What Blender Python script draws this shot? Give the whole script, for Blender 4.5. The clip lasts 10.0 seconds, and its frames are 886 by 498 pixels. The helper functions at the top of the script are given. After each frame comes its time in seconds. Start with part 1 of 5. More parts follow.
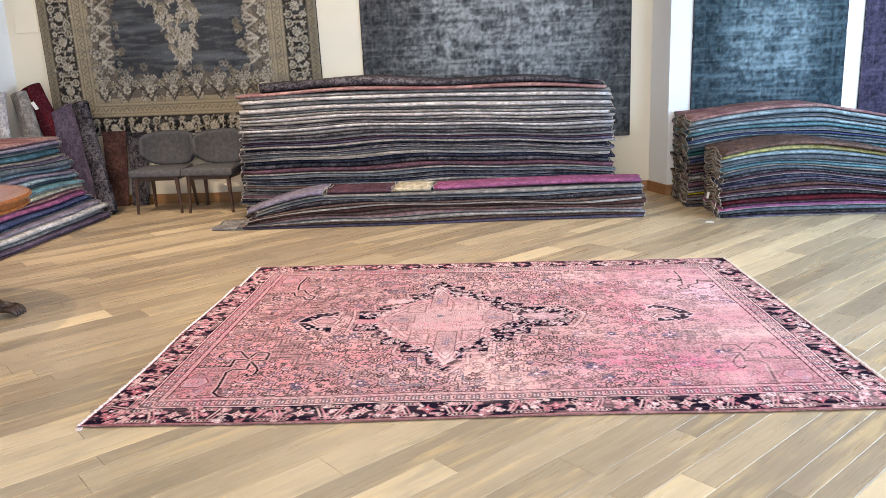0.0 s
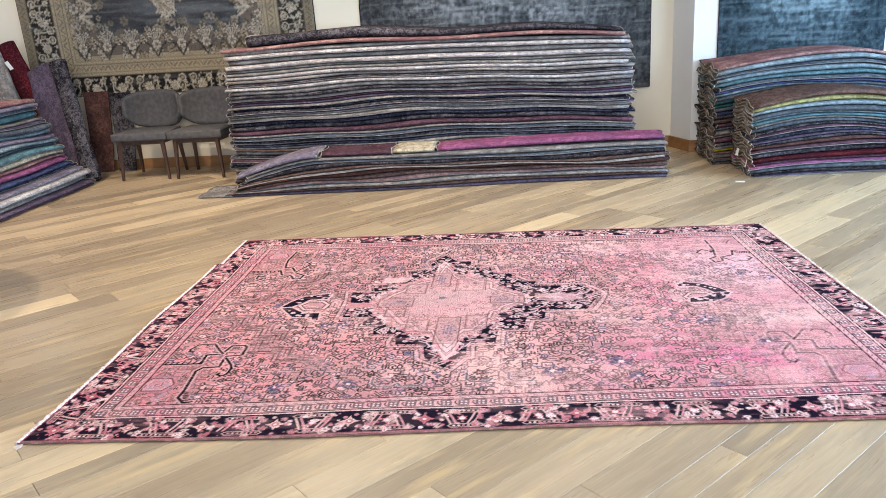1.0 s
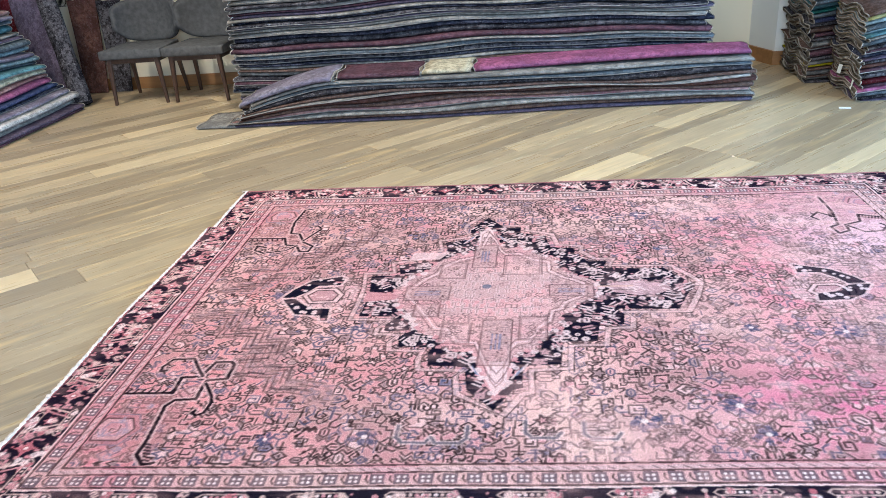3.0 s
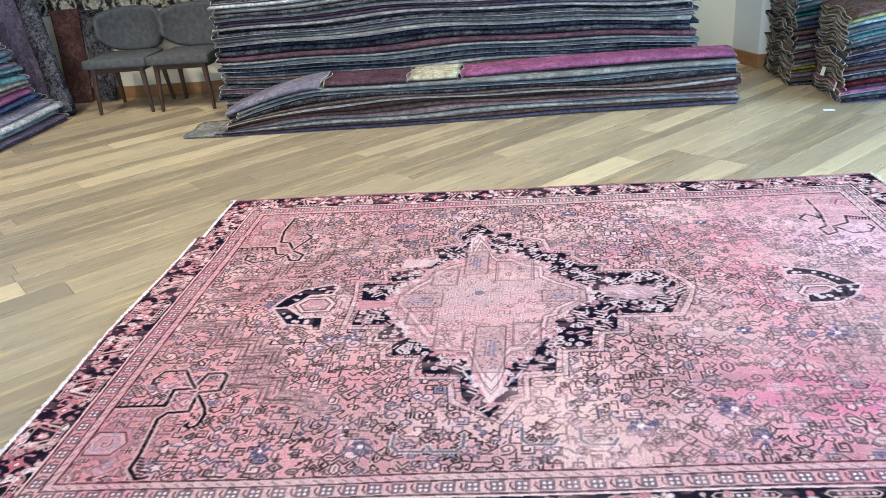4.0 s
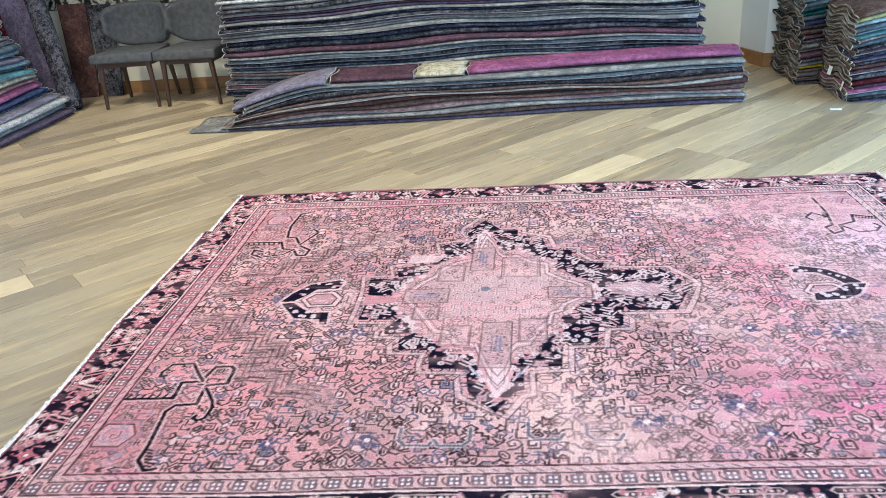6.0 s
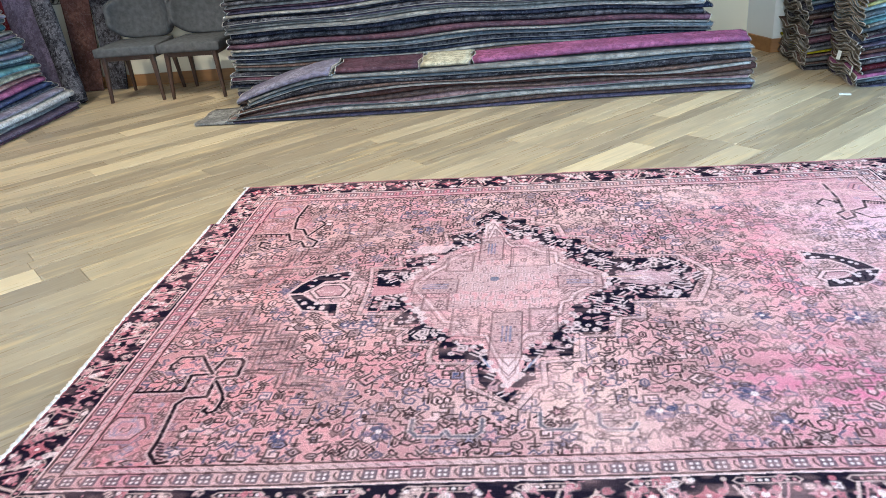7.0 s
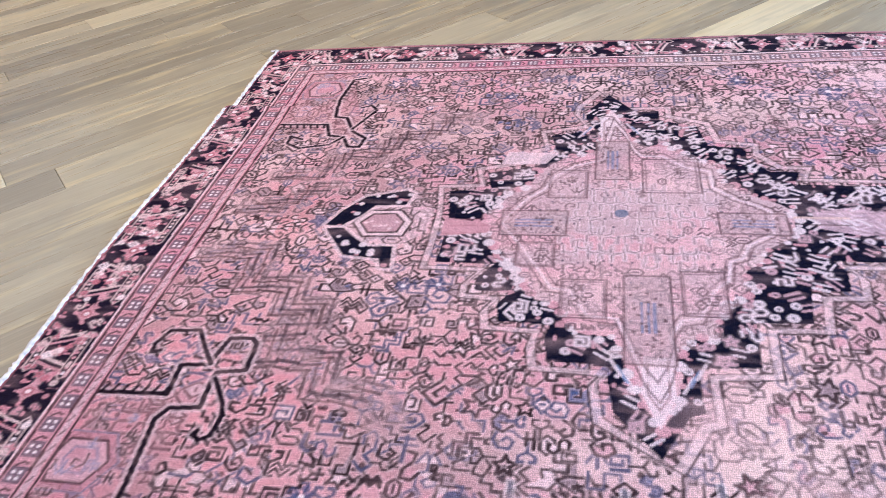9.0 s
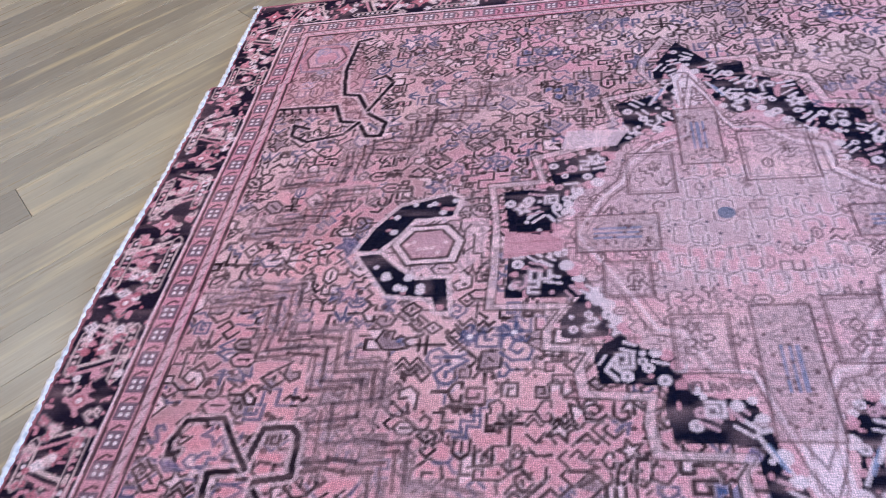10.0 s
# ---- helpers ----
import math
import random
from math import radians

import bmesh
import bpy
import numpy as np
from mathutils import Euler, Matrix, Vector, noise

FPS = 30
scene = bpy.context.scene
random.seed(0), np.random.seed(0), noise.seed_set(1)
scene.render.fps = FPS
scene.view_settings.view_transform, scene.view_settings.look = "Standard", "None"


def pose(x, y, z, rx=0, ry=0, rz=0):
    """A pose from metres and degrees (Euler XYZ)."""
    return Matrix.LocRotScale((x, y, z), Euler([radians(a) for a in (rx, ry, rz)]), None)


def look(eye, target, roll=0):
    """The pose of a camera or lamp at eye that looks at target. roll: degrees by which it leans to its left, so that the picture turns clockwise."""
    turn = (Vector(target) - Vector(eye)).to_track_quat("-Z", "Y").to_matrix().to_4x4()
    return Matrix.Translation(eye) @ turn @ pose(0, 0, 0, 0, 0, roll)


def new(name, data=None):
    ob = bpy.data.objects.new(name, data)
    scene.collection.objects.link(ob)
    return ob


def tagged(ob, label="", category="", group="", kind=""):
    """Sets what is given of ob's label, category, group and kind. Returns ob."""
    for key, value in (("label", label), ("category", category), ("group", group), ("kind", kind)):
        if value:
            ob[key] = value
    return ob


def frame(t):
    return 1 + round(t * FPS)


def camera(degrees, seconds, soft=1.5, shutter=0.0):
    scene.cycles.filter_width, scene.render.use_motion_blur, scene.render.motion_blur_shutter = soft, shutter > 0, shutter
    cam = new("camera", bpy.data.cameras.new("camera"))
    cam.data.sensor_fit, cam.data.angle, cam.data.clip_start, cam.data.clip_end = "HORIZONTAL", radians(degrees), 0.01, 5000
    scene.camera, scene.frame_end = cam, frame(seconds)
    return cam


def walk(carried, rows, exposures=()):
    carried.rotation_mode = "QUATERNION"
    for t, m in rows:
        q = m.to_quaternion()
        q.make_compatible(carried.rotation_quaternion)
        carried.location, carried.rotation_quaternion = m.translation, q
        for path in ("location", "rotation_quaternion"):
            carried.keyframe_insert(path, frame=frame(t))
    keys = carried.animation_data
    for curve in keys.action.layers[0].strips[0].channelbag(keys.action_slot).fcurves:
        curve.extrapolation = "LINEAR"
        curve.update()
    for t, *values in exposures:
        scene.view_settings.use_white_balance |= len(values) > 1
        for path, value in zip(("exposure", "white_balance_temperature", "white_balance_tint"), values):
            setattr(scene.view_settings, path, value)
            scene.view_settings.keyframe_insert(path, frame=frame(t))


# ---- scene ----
cam = camera(60.3, 10.0, soft=0.6)
PATH = [
    (0, (0.15, -4.312, 1.448), (-0.014, -2.376, 0.973), -2.4),
    (0.5, (0.158, -4.07, 1.415), (-0.022, -2.152, 0.878), -2.9),
    (1, (0.16, -3.769, 1.409), (-0.037, -1.867, 0.822), -3.5),
    (1.5, (0.079, -3.433, 1.424), (-0.125, -1.55, 0.78), -4.0),
    (2, (0.075, -3.14, 1.384), (-0.143, -1.297, 0.639), -4.2),
    (2.5, (0.076, -2.87, 1.394), (-0.203, -1.064, 0.58), -4.9),
    (3, (0.021, -2.807, 1.438), (-0.261, -1.011, 0.605), -4.8),
    (3.2, (0.015, -2.819, 1.444), (-0.253, -1.015, 0.623), -4.6),
    (4.5, (-0.011, -2.793, 1.442), (-0.252, -0.988, 0.616), -5.2),
    (5, (-0.015, -2.8, 1.439), (-0.251, -0.996, 0.61), -4.6),
    (5.5, (-0.013, -2.815, 1.443), (-0.258, -1.011, 0.614), -4.5),
    (7, (-0.03, -2.801, 1.433), (-0.299, -1.01, 0.584), -5.6),
    (7.5, (-0.058, -2.705, 1.389), (-0.294, -0.93, 0.498), -6.7),
    (8, (-0.003, -2.419, 1.328), (-0.255, -0.696, 0.344), -6.9),
    (8.5, (-0.09, -2.136, 1.275), (-0.465, -0.505, 0.181), -6.5),
    (9, (-0.282, -1.851, 1.234), (-0.697, -0.305, 0.035), -7.7),
    (9.5, (-0.421, -1.579, 1.173), (-0.826, -0.144, -0.16), -10.4),
    (10, (-0.524, -1.378, 1.219), (-0.916, 0.005, -0.172), -13.2),
]
EXPOSURES = [
    (0.0, -0.34, 6150, 14), (1.0, -0.33, 5900, 12), (2.5, -0.36, 5350, 4), (5.0, -0.35, 5100, -2), (7.5, -0.31, 5100, -1), (8.5, -0.36, 5000, 5), (9.0, -0.5, 4900, 8), (10.0, -0.84, 4600, 10),
]
walk(cam, [(t, look(eye, target, roll)) for t, eye, target, roll in PATH], EXPOSURES)

# ---- world, sun, lamps, exposure ----
world = bpy.data.worlds.new("world")
scene.world = world
world.use_nodes = True
wn = world.node_tree.nodes
sky = wn.new("ShaderNodeTexSky")
sky.sky_type, sky.sun_disc = "NISHITA", False
sky.sun_elevation, sky.sun_rotation = radians(38), radians(150)
world.node_tree.links.new(sky.outputs[0], wn["Background"].inputs[0])
wn["Background"].inputs[1].default_value = 0.12


def lamp(kind, name, m, energy, colour, **more):
    data = bpy.data.lights.new(name, kind)
    data.energy, data.color = energy, colour
    if kind == "AREA":
        data.shape, data.size, data.size_y = "RECTANGLE", more["size"], more["size_y"]
    else:
        data.shadow_soft_size = more["soft"]
        if kind == "SPOT":
            data.spot_size, data.spot_blend = radians(more["cone"]), 0.6
    ob = new(name, data)
    ob.matrix_world = m
    return ob


DAY = (0.52, 0.75, 1.0)
WARM = (1.0, 0.80, 0.58)
# daylight through the side shop window, fill from an assumed rear window, and ceiling spots
lamp("AREA", "side_window_light", look((6.0, -0.6, 1.75), (0.0, 0.6, 0.4)), 700, DAY, size=5.0, size_y=2.3)
lamp("AREA", "rear_window_light", look((0.6, -6.85, 1.9), (0.4, 0.0, 0.6)), 310, (0.93, 0.96, 1.0), size=7.0, size_y=2.5)
# first spot follows from the table's shadow; the other four are added for brightness
SPOTS = [(-4.15, 1.35, 350), (-2.4, -2.6, 30), (-1.5, 1.75, 420), (0.4, -1.7, 185), (0.7, 1.6, 180)]
# unseen spots added to brighten the hung carpets and the pile tops
WALL_FILLS = [(-3.9, 1.9, 1.6, 110), (-2.0, 1.9, 1.6, 110), (0.2, 1.9, 1.7, 55)]
for sx, sy, power in SPOTS:
    lamp("SPOT", "ceiling_spot_light", look((sx, sy, 3.38), (sx, sy + 0.01, 0.0)), power, WARM, soft=0.05, cone=110)

for sx, sy, sz, power in WALL_FILLS:
    lamp("SPOT", "wall_spot_light", look((sx, sy, 3.36), (sx, 4.1, sz)), power, WARM, soft=0.05, cone=75)


# ---- materials ----
def srgb(r, g, b):
    return tuple(((c / 255 + 0.055) / 1.055) ** 2.4 if c > 10 else c / 255 / 12.92 for c in (r, g, b)) + (1.0,)


def shader(name, rough=0.6, metal=0.0):
    m = bpy.data.materials.new(name)
    m.use_nodes = True
    b = m.node_tree.nodes["Principled BSDF"]
    b.inputs["Specular IOR Level"].default_value = 0.0 if rough > 0.9 else 0.5
    b.inputs["Roughness"].default_value, b.inputs["Metallic"].default_value = rough, metal
    return m, m.node_tree, b


def node(tree, kind, **values):
    n = tree.nodes.new(kind)
    for key, value in values.items():
        if key in n.inputs:
            n.inputs[key].default_value = value
        elif key == "data_type":
            n.data_type = value
        elif key == "blend_type":
            n.blend_type = value
        elif key == "wave_type":
            n.wave_type = value
        elif key == "bands_direction":
            n.bands_direction = value
        elif key == "attribute_name":
            n.attribute_name = value
        elif key == "operation":
            n.operation = value
    return n


def coords(tree, scale=(1, 1, 1), rot=(0, 0, 0), world_space=False, shift=False):
    """Object coordinates in metres, scaled; shift moves them by the object's random number."""
    out = node(tree, "ShaderNodeNewGeometry").outputs["Position"] if world_space else node(tree, "ShaderNodeTexCoord").outputs["Object"]
    mp = node(tree, "ShaderNodeMapping", Scale=scale, Rotation=rot)
    tree.links.new(out, mp.inputs["Vector"])
    if shift:
        info = node(tree, "ShaderNodeObjectInfo")
        mul = node(tree, "ShaderNodeMath", operation="MULTIPLY")
        mul.inputs[1].default_value = 37.0
        tree.links.new(info.outputs["Random"], mul.inputs[0])
        tree.links.new(mul.outputs[0], mp.inputs["Location"])
    return mp.outputs[0]


def noise_tex(tree, vector, scale, detail=4, rough=0.55):
    n = node(tree, "ShaderNodeTexNoise", Scale=scale, Detail=detail, Roughness=rough)
    tree.links.new(vector, n.inputs["Vector"])
    return n.outputs["Fac"]


def ramp(tree, fac, *stops):
    r = node(tree, "ShaderNodeValToRGB")
    while len(r.color_ramp.elements) < len(stops):
        r.color_ramp.elements.new(0.5)
    for e, (at, colour) in zip(r.color_ramp.elements, stops):
        e.position, e.color = at, colour
    tree.links.new(fac, r.inputs["Fac"])
    return r.outputs["Color"]


def mix(tree, fac, a, b, blend="MIX"):
    n = node(tree, "ShaderNodeMix", data_type="RGBA", blend_type=blend)
    for socket, value in ((n.inputs["Factor"], fac), (n.inputs[6], a), (n.inputs[7], b)):
        if isinstance(value, (int, float, tuple)):
            socket.default_value = value
        else:
            tree.links.new(value, socket)
    return n.outputs[2]


def bump(tree, bsdf, height, strength, distance):
    n = node(tree, "ShaderNodeBump", Strength=strength, Distance=distance)
    tree.links.new(height, n.inputs["Height"])
    tree.links.new(n.outputs[0], bsdf.inputs["Normal"])


def grey(v):
    return (v, v, v, 1.0)


def rug_cloth(name, base, second, contrast=0.85, stretch=(1, 1, 1)):
    """A worn, overdyed carpet: two yarn colours in blotches, worn pale threads, a ribbed weave."""
    m, t, b = shader(name, 0.95)
    v = coords(t, stretch, shift=True)
    big = noise_tex(t, v, 5.0, 3)
    fine = noise_tex(t, v, 24.0, 6, 0.8)
    col = mix(t, ramp(t, big, (0.35, grey(0)), (0.65, grey(1))), srgb(*base), srgb(*second))
    dark = tuple(0.38 * c for c in srgb(*base)[:3]) + (1.0,)
    col = mix(t, ramp(t, fine, (0.45, grey(0)), (0.55, grey(contrast))), col, dark)
    pale = tuple(min(0.75, c * 1.4 + 0.08) for c in srgb(*second)[:3]) + (1.0,)
    col = mix(t, ramp(t, noise_tex(t, v, 55.0, 4, 0.85), (0.55, grey(0)), (0.64, grey(contrast * 0.7))), col, pale)
    t.links.new(col, b.inputs["Base Color"])
    bump(t, b, noise_tex(t, v, 260.0, 2), 0.5, 0.003)
    return m


def plain(name, colour, rough=0.6, var=0.12, scale=8.0, metal=0.0, grain=(1, 1, 1), relief=0.15):
    m, t, b = shader(name, rough, metal)
    v = coords(t, grain)
    c = srgb(*colour)
    lo = tuple(x * (1 - var) for x in c[:3]) + (1.0,)
    hi = tuple(min(0.95, x * (1 + var)) for x in c[:3]) + (1.0,)
    t.links.new(ramp(t, noise_tex(t, v, scale, 6, 0.6), (0.3, lo), (0.7, hi)), b.inputs["Base Color"])
    bump(t, b, noise_tex(t, v, scale * 22, 3), relief, 0.002)
    return m


def plank_material(name, turn):
    m, t, b = shader(name, 0.42)
    v = coords(t, (1, 1, 1), (0, 0, radians(turn)), shift=True)
    info = node(t, "ShaderNodeObjectInfo").outputs["Random"]
    isl = node(t, "ShaderNodeNewGeometry").outputs["Random Per Island"]
    add = node(t, "ShaderNodeMath", operation="ADD")
    t.links.new(info, add.inputs[0]), t.links.new(isl, add.inputs[1])
    fr = node(t, "ShaderNodeMath", operation="FRACT")
    t.links.new(add.outputs[0], fr.inputs[0])
    tone = ramp(t, fr.outputs[0], (0.0, srgb(138, 119, 93)), (0.2, srgb(176, 155, 124)), (0.4, srgb(146, 128, 103)), (0.62, srgb(216, 192, 152)), (0.8, srgb(138, 121, 98)), (1.0, srgb(190, 168, 134)))
    mp = node(t, "ShaderNodeMapping", Scale=(0.9, 14, 14))
    t.links.new(v, mp.inputs["Vector"])
    g1 = noise_tex(t, mp.outputs[0], 2.2, 6, 0.65)
    col = mix(t, ramp(t, g1, (0.40, grey(0.0)), (0.75, grey(0.36))), tone, srgb(112, 95, 74))
    mp2 = node(t, "ShaderNodeMapping", Scale=(2.0, 60, 60))
    t.links.new(v, mp2.inputs["Vector"])
    g2 = noise_tex(t, mp2.outputs[0], 3.0, 4, 0.7)
    col = mix(t, ramp(t, g2, (0.45, grey(0.0)), (0.75, grey(0.16))), col, srgb(222, 200, 166))
    # yellowed streaks and grey cloudy patches in the oak
    mp3 = node(t, "ShaderNodeMapping", Scale=(0.45, 5, 5))
    t.links.new(v, mp3.inputs["Vector"])
    col = mix(t, ramp(t, noise_tex(t, mp3.outputs[0], 3.4, 3), (0.54, grey(0.0)), (0.70, grey(0.5))), col, srgb(214, 184, 132))
    mp4 = node(t, "ShaderNodeMapping", Scale=(1.6, 5, 5))
    t.links.new(v, mp4.inputs["Vector"])
    col = mix(t, ramp(t, noise_tex(t, mp4.outputs[0], 1.7, 4), (0.54, grey(0.0)), (0.70, grey(0.35))), col, srgb(120, 110, 94))
    t.links.new(col, b.inputs["Base Color"])
    rr = ramp(t, g1, (0.3, grey(0.24)), (0.7, grey(0.38)))
    t.links.new(rr, b.inputs["Roughness"])
    bump(t, b, g2, 0.12, 0.001)
    return m


def design_material(name, rib, rough=0.95):
    """Carpet pile: the knotted design from the mesh's colour layer, with yarn noise and ribbed weave."""
    m, t, b = shader(name, rough)
    at = node(t, "ShaderNodeAttribute", attribute_name="design")
    v = coords(t)
    col = mix(t, 1.0, at.outputs["Color"], ramp(t, noise_tex(t, v, 110.0, 3, 0.8), (0.34, grey(0.80)), (0.5, grey(1.0)), (0.66, grey(1.14))), "MULTIPLY")
    col = mix(t, 1.0, col, ramp(t, noise_tex(t, v, 380.0, 2, 0.8), (0.36, grey(0.72)), (0.64, grey(1.24))), "MULTIPLY")
    for way, sc in (("X", 82.0), ("Y", 70.0)):
        knots = node(t, "ShaderNodeTexWave", Scale=sc, Distortion=7.0, Detail=3.0, wave_type="BANDS", bands_direction=way)
        t.links.new(v, knots.inputs["Vector"])
        col = mix(t, 1.0, col, ramp(t, knots.outputs["Fac"], (0.0, grey(0.88)), (1.0, grey(1.09))), "MULTIPLY")
    t.links.new(col, b.inputs["Base Color"])
    w = node(t, "ShaderNodeTexWave", Scale=rib, Distortion=1.5, Detail=1.0, wave_type="BANDS", bands_direction="Y")
    t.links.new(v, w.inputs["Vector"])
    h = node(t, "ShaderNodeMath", operation="ADD")
    soft_rib = node(t, "ShaderNodeMath", operation="MULTIPLY")
    soft_rib.inputs[1].default_value = 0.35
    t.links.new(w.outputs["Fac"], soft_rib.inputs[0])
    t.links.new(soft_rib.outputs[0], h.inputs[0]), t.links.new(noise_tex(t, v, 260.0, 3), h.inputs[1])
    bump(t, b, h.outputs[0], 0.45, 0.003)
    return m


M_wall = plain("wall_paint", (226, 216, 194), 0.85, 0.03, 1.5, relief=0.05)
M_white = plain("white_paint", (226, 225, 221), 0.8, 0.02, 1.5, relief=0.05)
M_base = plain("baseboard_oak", (150, 108, 66), 0.5, 0.2, 3.0, grain=(1, 9, 9))
M_ceiling = plain("ceiling_paint", (238, 235, 228), 0.9, 0.02, 1.0)
M_plank = plank_material("oak_plank", 0.0)
M_plank_far = plank_material("oak_plank_turned", -45.0)
M_gap = plain("floor_joint", (58, 42, 30), 0.8)
M_selvage = plain("cotton_selvage", (214, 200, 193), 0.95, 0.35, 60.0)
M_fabric = plain("grey_upholstery", (86, 85, 86), 0.95, 0.25, 26.0, relief=0.5)
M_dark_wood = plain("dark_walnut", (66, 46, 36), 0.45, 0.3, 6.0, grain=(6, 6, 1))
M_table = plain("varnished_mahogany", (128, 74, 36), 0.22, 0.3, 5.0, grain=(1, 7, 1), relief=0.05)
M_bronze = plain("carved_dark_wood", (52, 36, 26), 0.35, 0.3, 14.0)
M_edge = plain("overcast_edge", (128, 122, 118), 0.95, 0.5, 14.0)
M_fold_edge = plain("whipped_wool_edge", (158, 148, 138), 0.95, 0.5, 20.0)
M_backing = plain("carpet_backing", (128, 116, 102), 0.95, 0.3, 30.0, relief=0.5)
M_paper = plain("white_paper", (232, 230, 224), 0.8, 0.03)
M_metal = plain("white_enamel", (225, 225, 222), 0.4, 0.02)
M_glass, gt, gb = shader("window_glass", 0.02)
gb.inputs["Transmission Weight"].default_value = 1.0
PALETTE = {
    "k": rug_cloth("charcoal_carpet", (42, 40, 46), (100, 95, 99)),
    "g": rug_cloth("grey_carpet", (156, 150, 144), (106, 102, 100)),
    "w": rug_cloth("pale_grey_carpet", (200, 194, 190), (158, 152, 154)),
    "n": rug_cloth("navy_carpet", (38, 40, 54), (78, 78, 92)),
    "v": rug_cloth("violet_carpet", (104, 92, 110), (74, 66, 82)),
    "p": rug_cloth("plum_carpet", (104, 72, 82), (68, 54, 62)),
    "m": rug_cloth("magenta_carpet", (166, 98, 132), (122, 74, 104)),
    "b": rug_cloth("brown_carpet", (112, 88, 78), (86, 72, 70)),
    "r": rug_cloth("red_carpet", (92, 32, 38), (58, 26, 34)),
    "o": rug_cloth("rose_peach_carpet", (172, 136, 130), (118, 78, 84)),
    "c": rug_cloth("cream_carpet", (206, 194, 166), (180, 166, 140)),
    "t": rug_cloth("turquoise_carpet", (104, 140, 146), (74, 98, 108)),
    "s": rug_cloth("steel_blue_carpet", (104, 110, 116), (74, 80, 88)),
    "l": rug_cloth("light_blue_carpet", (158, 172, 176), (112, 126, 134)),
    "e": rug_cloth("emerald_carpet", (44, 96, 88), (46, 74, 84)),
    "y": rug_cloth("pale_yellow_carpet", (186, 178, 112), (160, 154, 116)),
    "x": rug_cloth("faded_lilac_carpet", (150, 142, 156), (104, 94, 114)),
    "q": rug_cloth("bright_yellow_carpet", (204, 184, 30), (180, 160, 40)),
    "d": rug_cloth("russet_carpet", (104, 74, 66), (66, 46, 48)),
    "u": rug_cloth("blue_carpet", (72, 82, 116), (62, 64, 92)),
}


# ---- mesh helpers ----
def obj(name, bm, material, smooth=False):
    me = bpy.data.meshes.new(name)
    bm.to_mesh(me)
    bm.free()
    if smooth:
        me.polygons.foreach_set("use_smooth", [True] * len(me.polygons))
    me.materials.append(material)
    return new(name, me)


def part(name, bm, material, parent, label="", smooth=False):
    ob = obj(name, bm, material, smooth)
    ob.parent = parent
    return tagged(ob, label)


def box_bm(x0, y0, z0, x1, y1, z1, bevel=0.0, bm=None):
    made = bm or bmesh.new()
    r = bmesh.ops.create_cube(made, size=1.0)
    bmesh.ops.scale(made, vec=(x1 - x0, y1 - y0, z1 - z0), verts=r["verts"])
    bmesh.ops.translate(made, vec=((x0 + x1) / 2, (y0 + y1) / 2, (z0 + z1) / 2), verts=r["verts"])
    if bevel:
        edges = list({e for v in r["verts"] for e in v.link_edges})
        bmesh.ops.bevel(made, geom=edges, offset=bevel, segments=2, affect="EDGES", profile=0.5)
    return made


def loft(rings, closed=True, caps=True, bm=None):
    """Skin a list of rings (lists of points, all the same length)."""
    made = bm or bmesh.new()
    rows = [[made.verts.new(p) for p in ring] for ring in rings]
    n = len(rows[0])
    for a, b in zip(rows, rows[1:]):
        for i in range(n if closed else n - 1):
            j = (i + 1) % n
            made.faces.new((a[i], a[j], b[j], b[i]))
    if caps and closed:
        made.faces.new(rows[0][::-1])
        made.faces.new(rows[-1])
    return made


def lathe(profile, n=32):
    return loft([[(r * math.cos(6.28318 * i / n), r * math.sin(6.28318 * i / n), z) for i in range(n)] for r, z in profile])


def tube(points, radius, n=8):
    """A round cord along a line of points; radius may be a list."""
    pts = [Vector(p) for p in points]
    rings = []
    for i, p in enumerate(pts):
        d = (pts[min(i + 1, len(pts) - 1)] - pts[max(i - 1, 0)]).normalized()
        side = d.cross(Vector((0, 0, 1)))
        side = side.normalized() if side.length > 1e-4 else Vector((1, 0, 0))
        up = side.cross(d)
        r = radius[i] if isinstance(radius, list) else radius
        rings.append([p + r * (math.cos(6.28318 * k / n) * side + math.sin(6.28318 * k / n) * up) for k in range(n)])
    return loft(rings)


def empty(name, m, label, category, group=""):
    ob = new(name)
    ob.matrix_world = m
    return tagged(ob, label, category, group)


def structure(name, bm, material, label):
    return tagged(obj(name, bm, material), label, kind="structure")


# ---- the room ----
H = 3.45
structure("floor", box_bm(-5.45, -7.2, -0.12, 6.3, 4.3, -0.012), M_gap, "sub-floor under oak planks laid on the diagonal")
structure("wall_north", box_bm(-5.45, 4.1, -0.012, 1.72, 4.3, H), M_wall, "cream painted wall hung with carpets")
wall_bm = loft([[(1.72, 4.3, z), (1.72, 4.1, z), (1.84, 3.76, z), (6.3, 3.76, z), (6.3, 4.3, z)] for z in (-0.012, H)])
structure("wall_north_east", wall_bm, M_white, "white painted wall section that stands forward")
structure("wall_west", box_bm(-5.45, -7.2, -0.012, -5.3, 4.1, H), M_white, "white painted side wall")
# walls with window openings behind and beside the camera's way; the rear one is assumed
east = bmesh.new()
for b in ((6.15, -7.2, -0.012, 6.3, -3.2, H), (6.15, 2.0, -0.012, 6.3, 3.76, H), (6.15, -3.2, -0.012, 6.3, 2.0, 0.5), (6.15, -3.2, 3.0, 6.3, 2.0, H)):
    box_bm(*b, bm=east)
structure("wall_east", east, M_white, "white painted wall with a wide shop window")
south = bmesh.new()
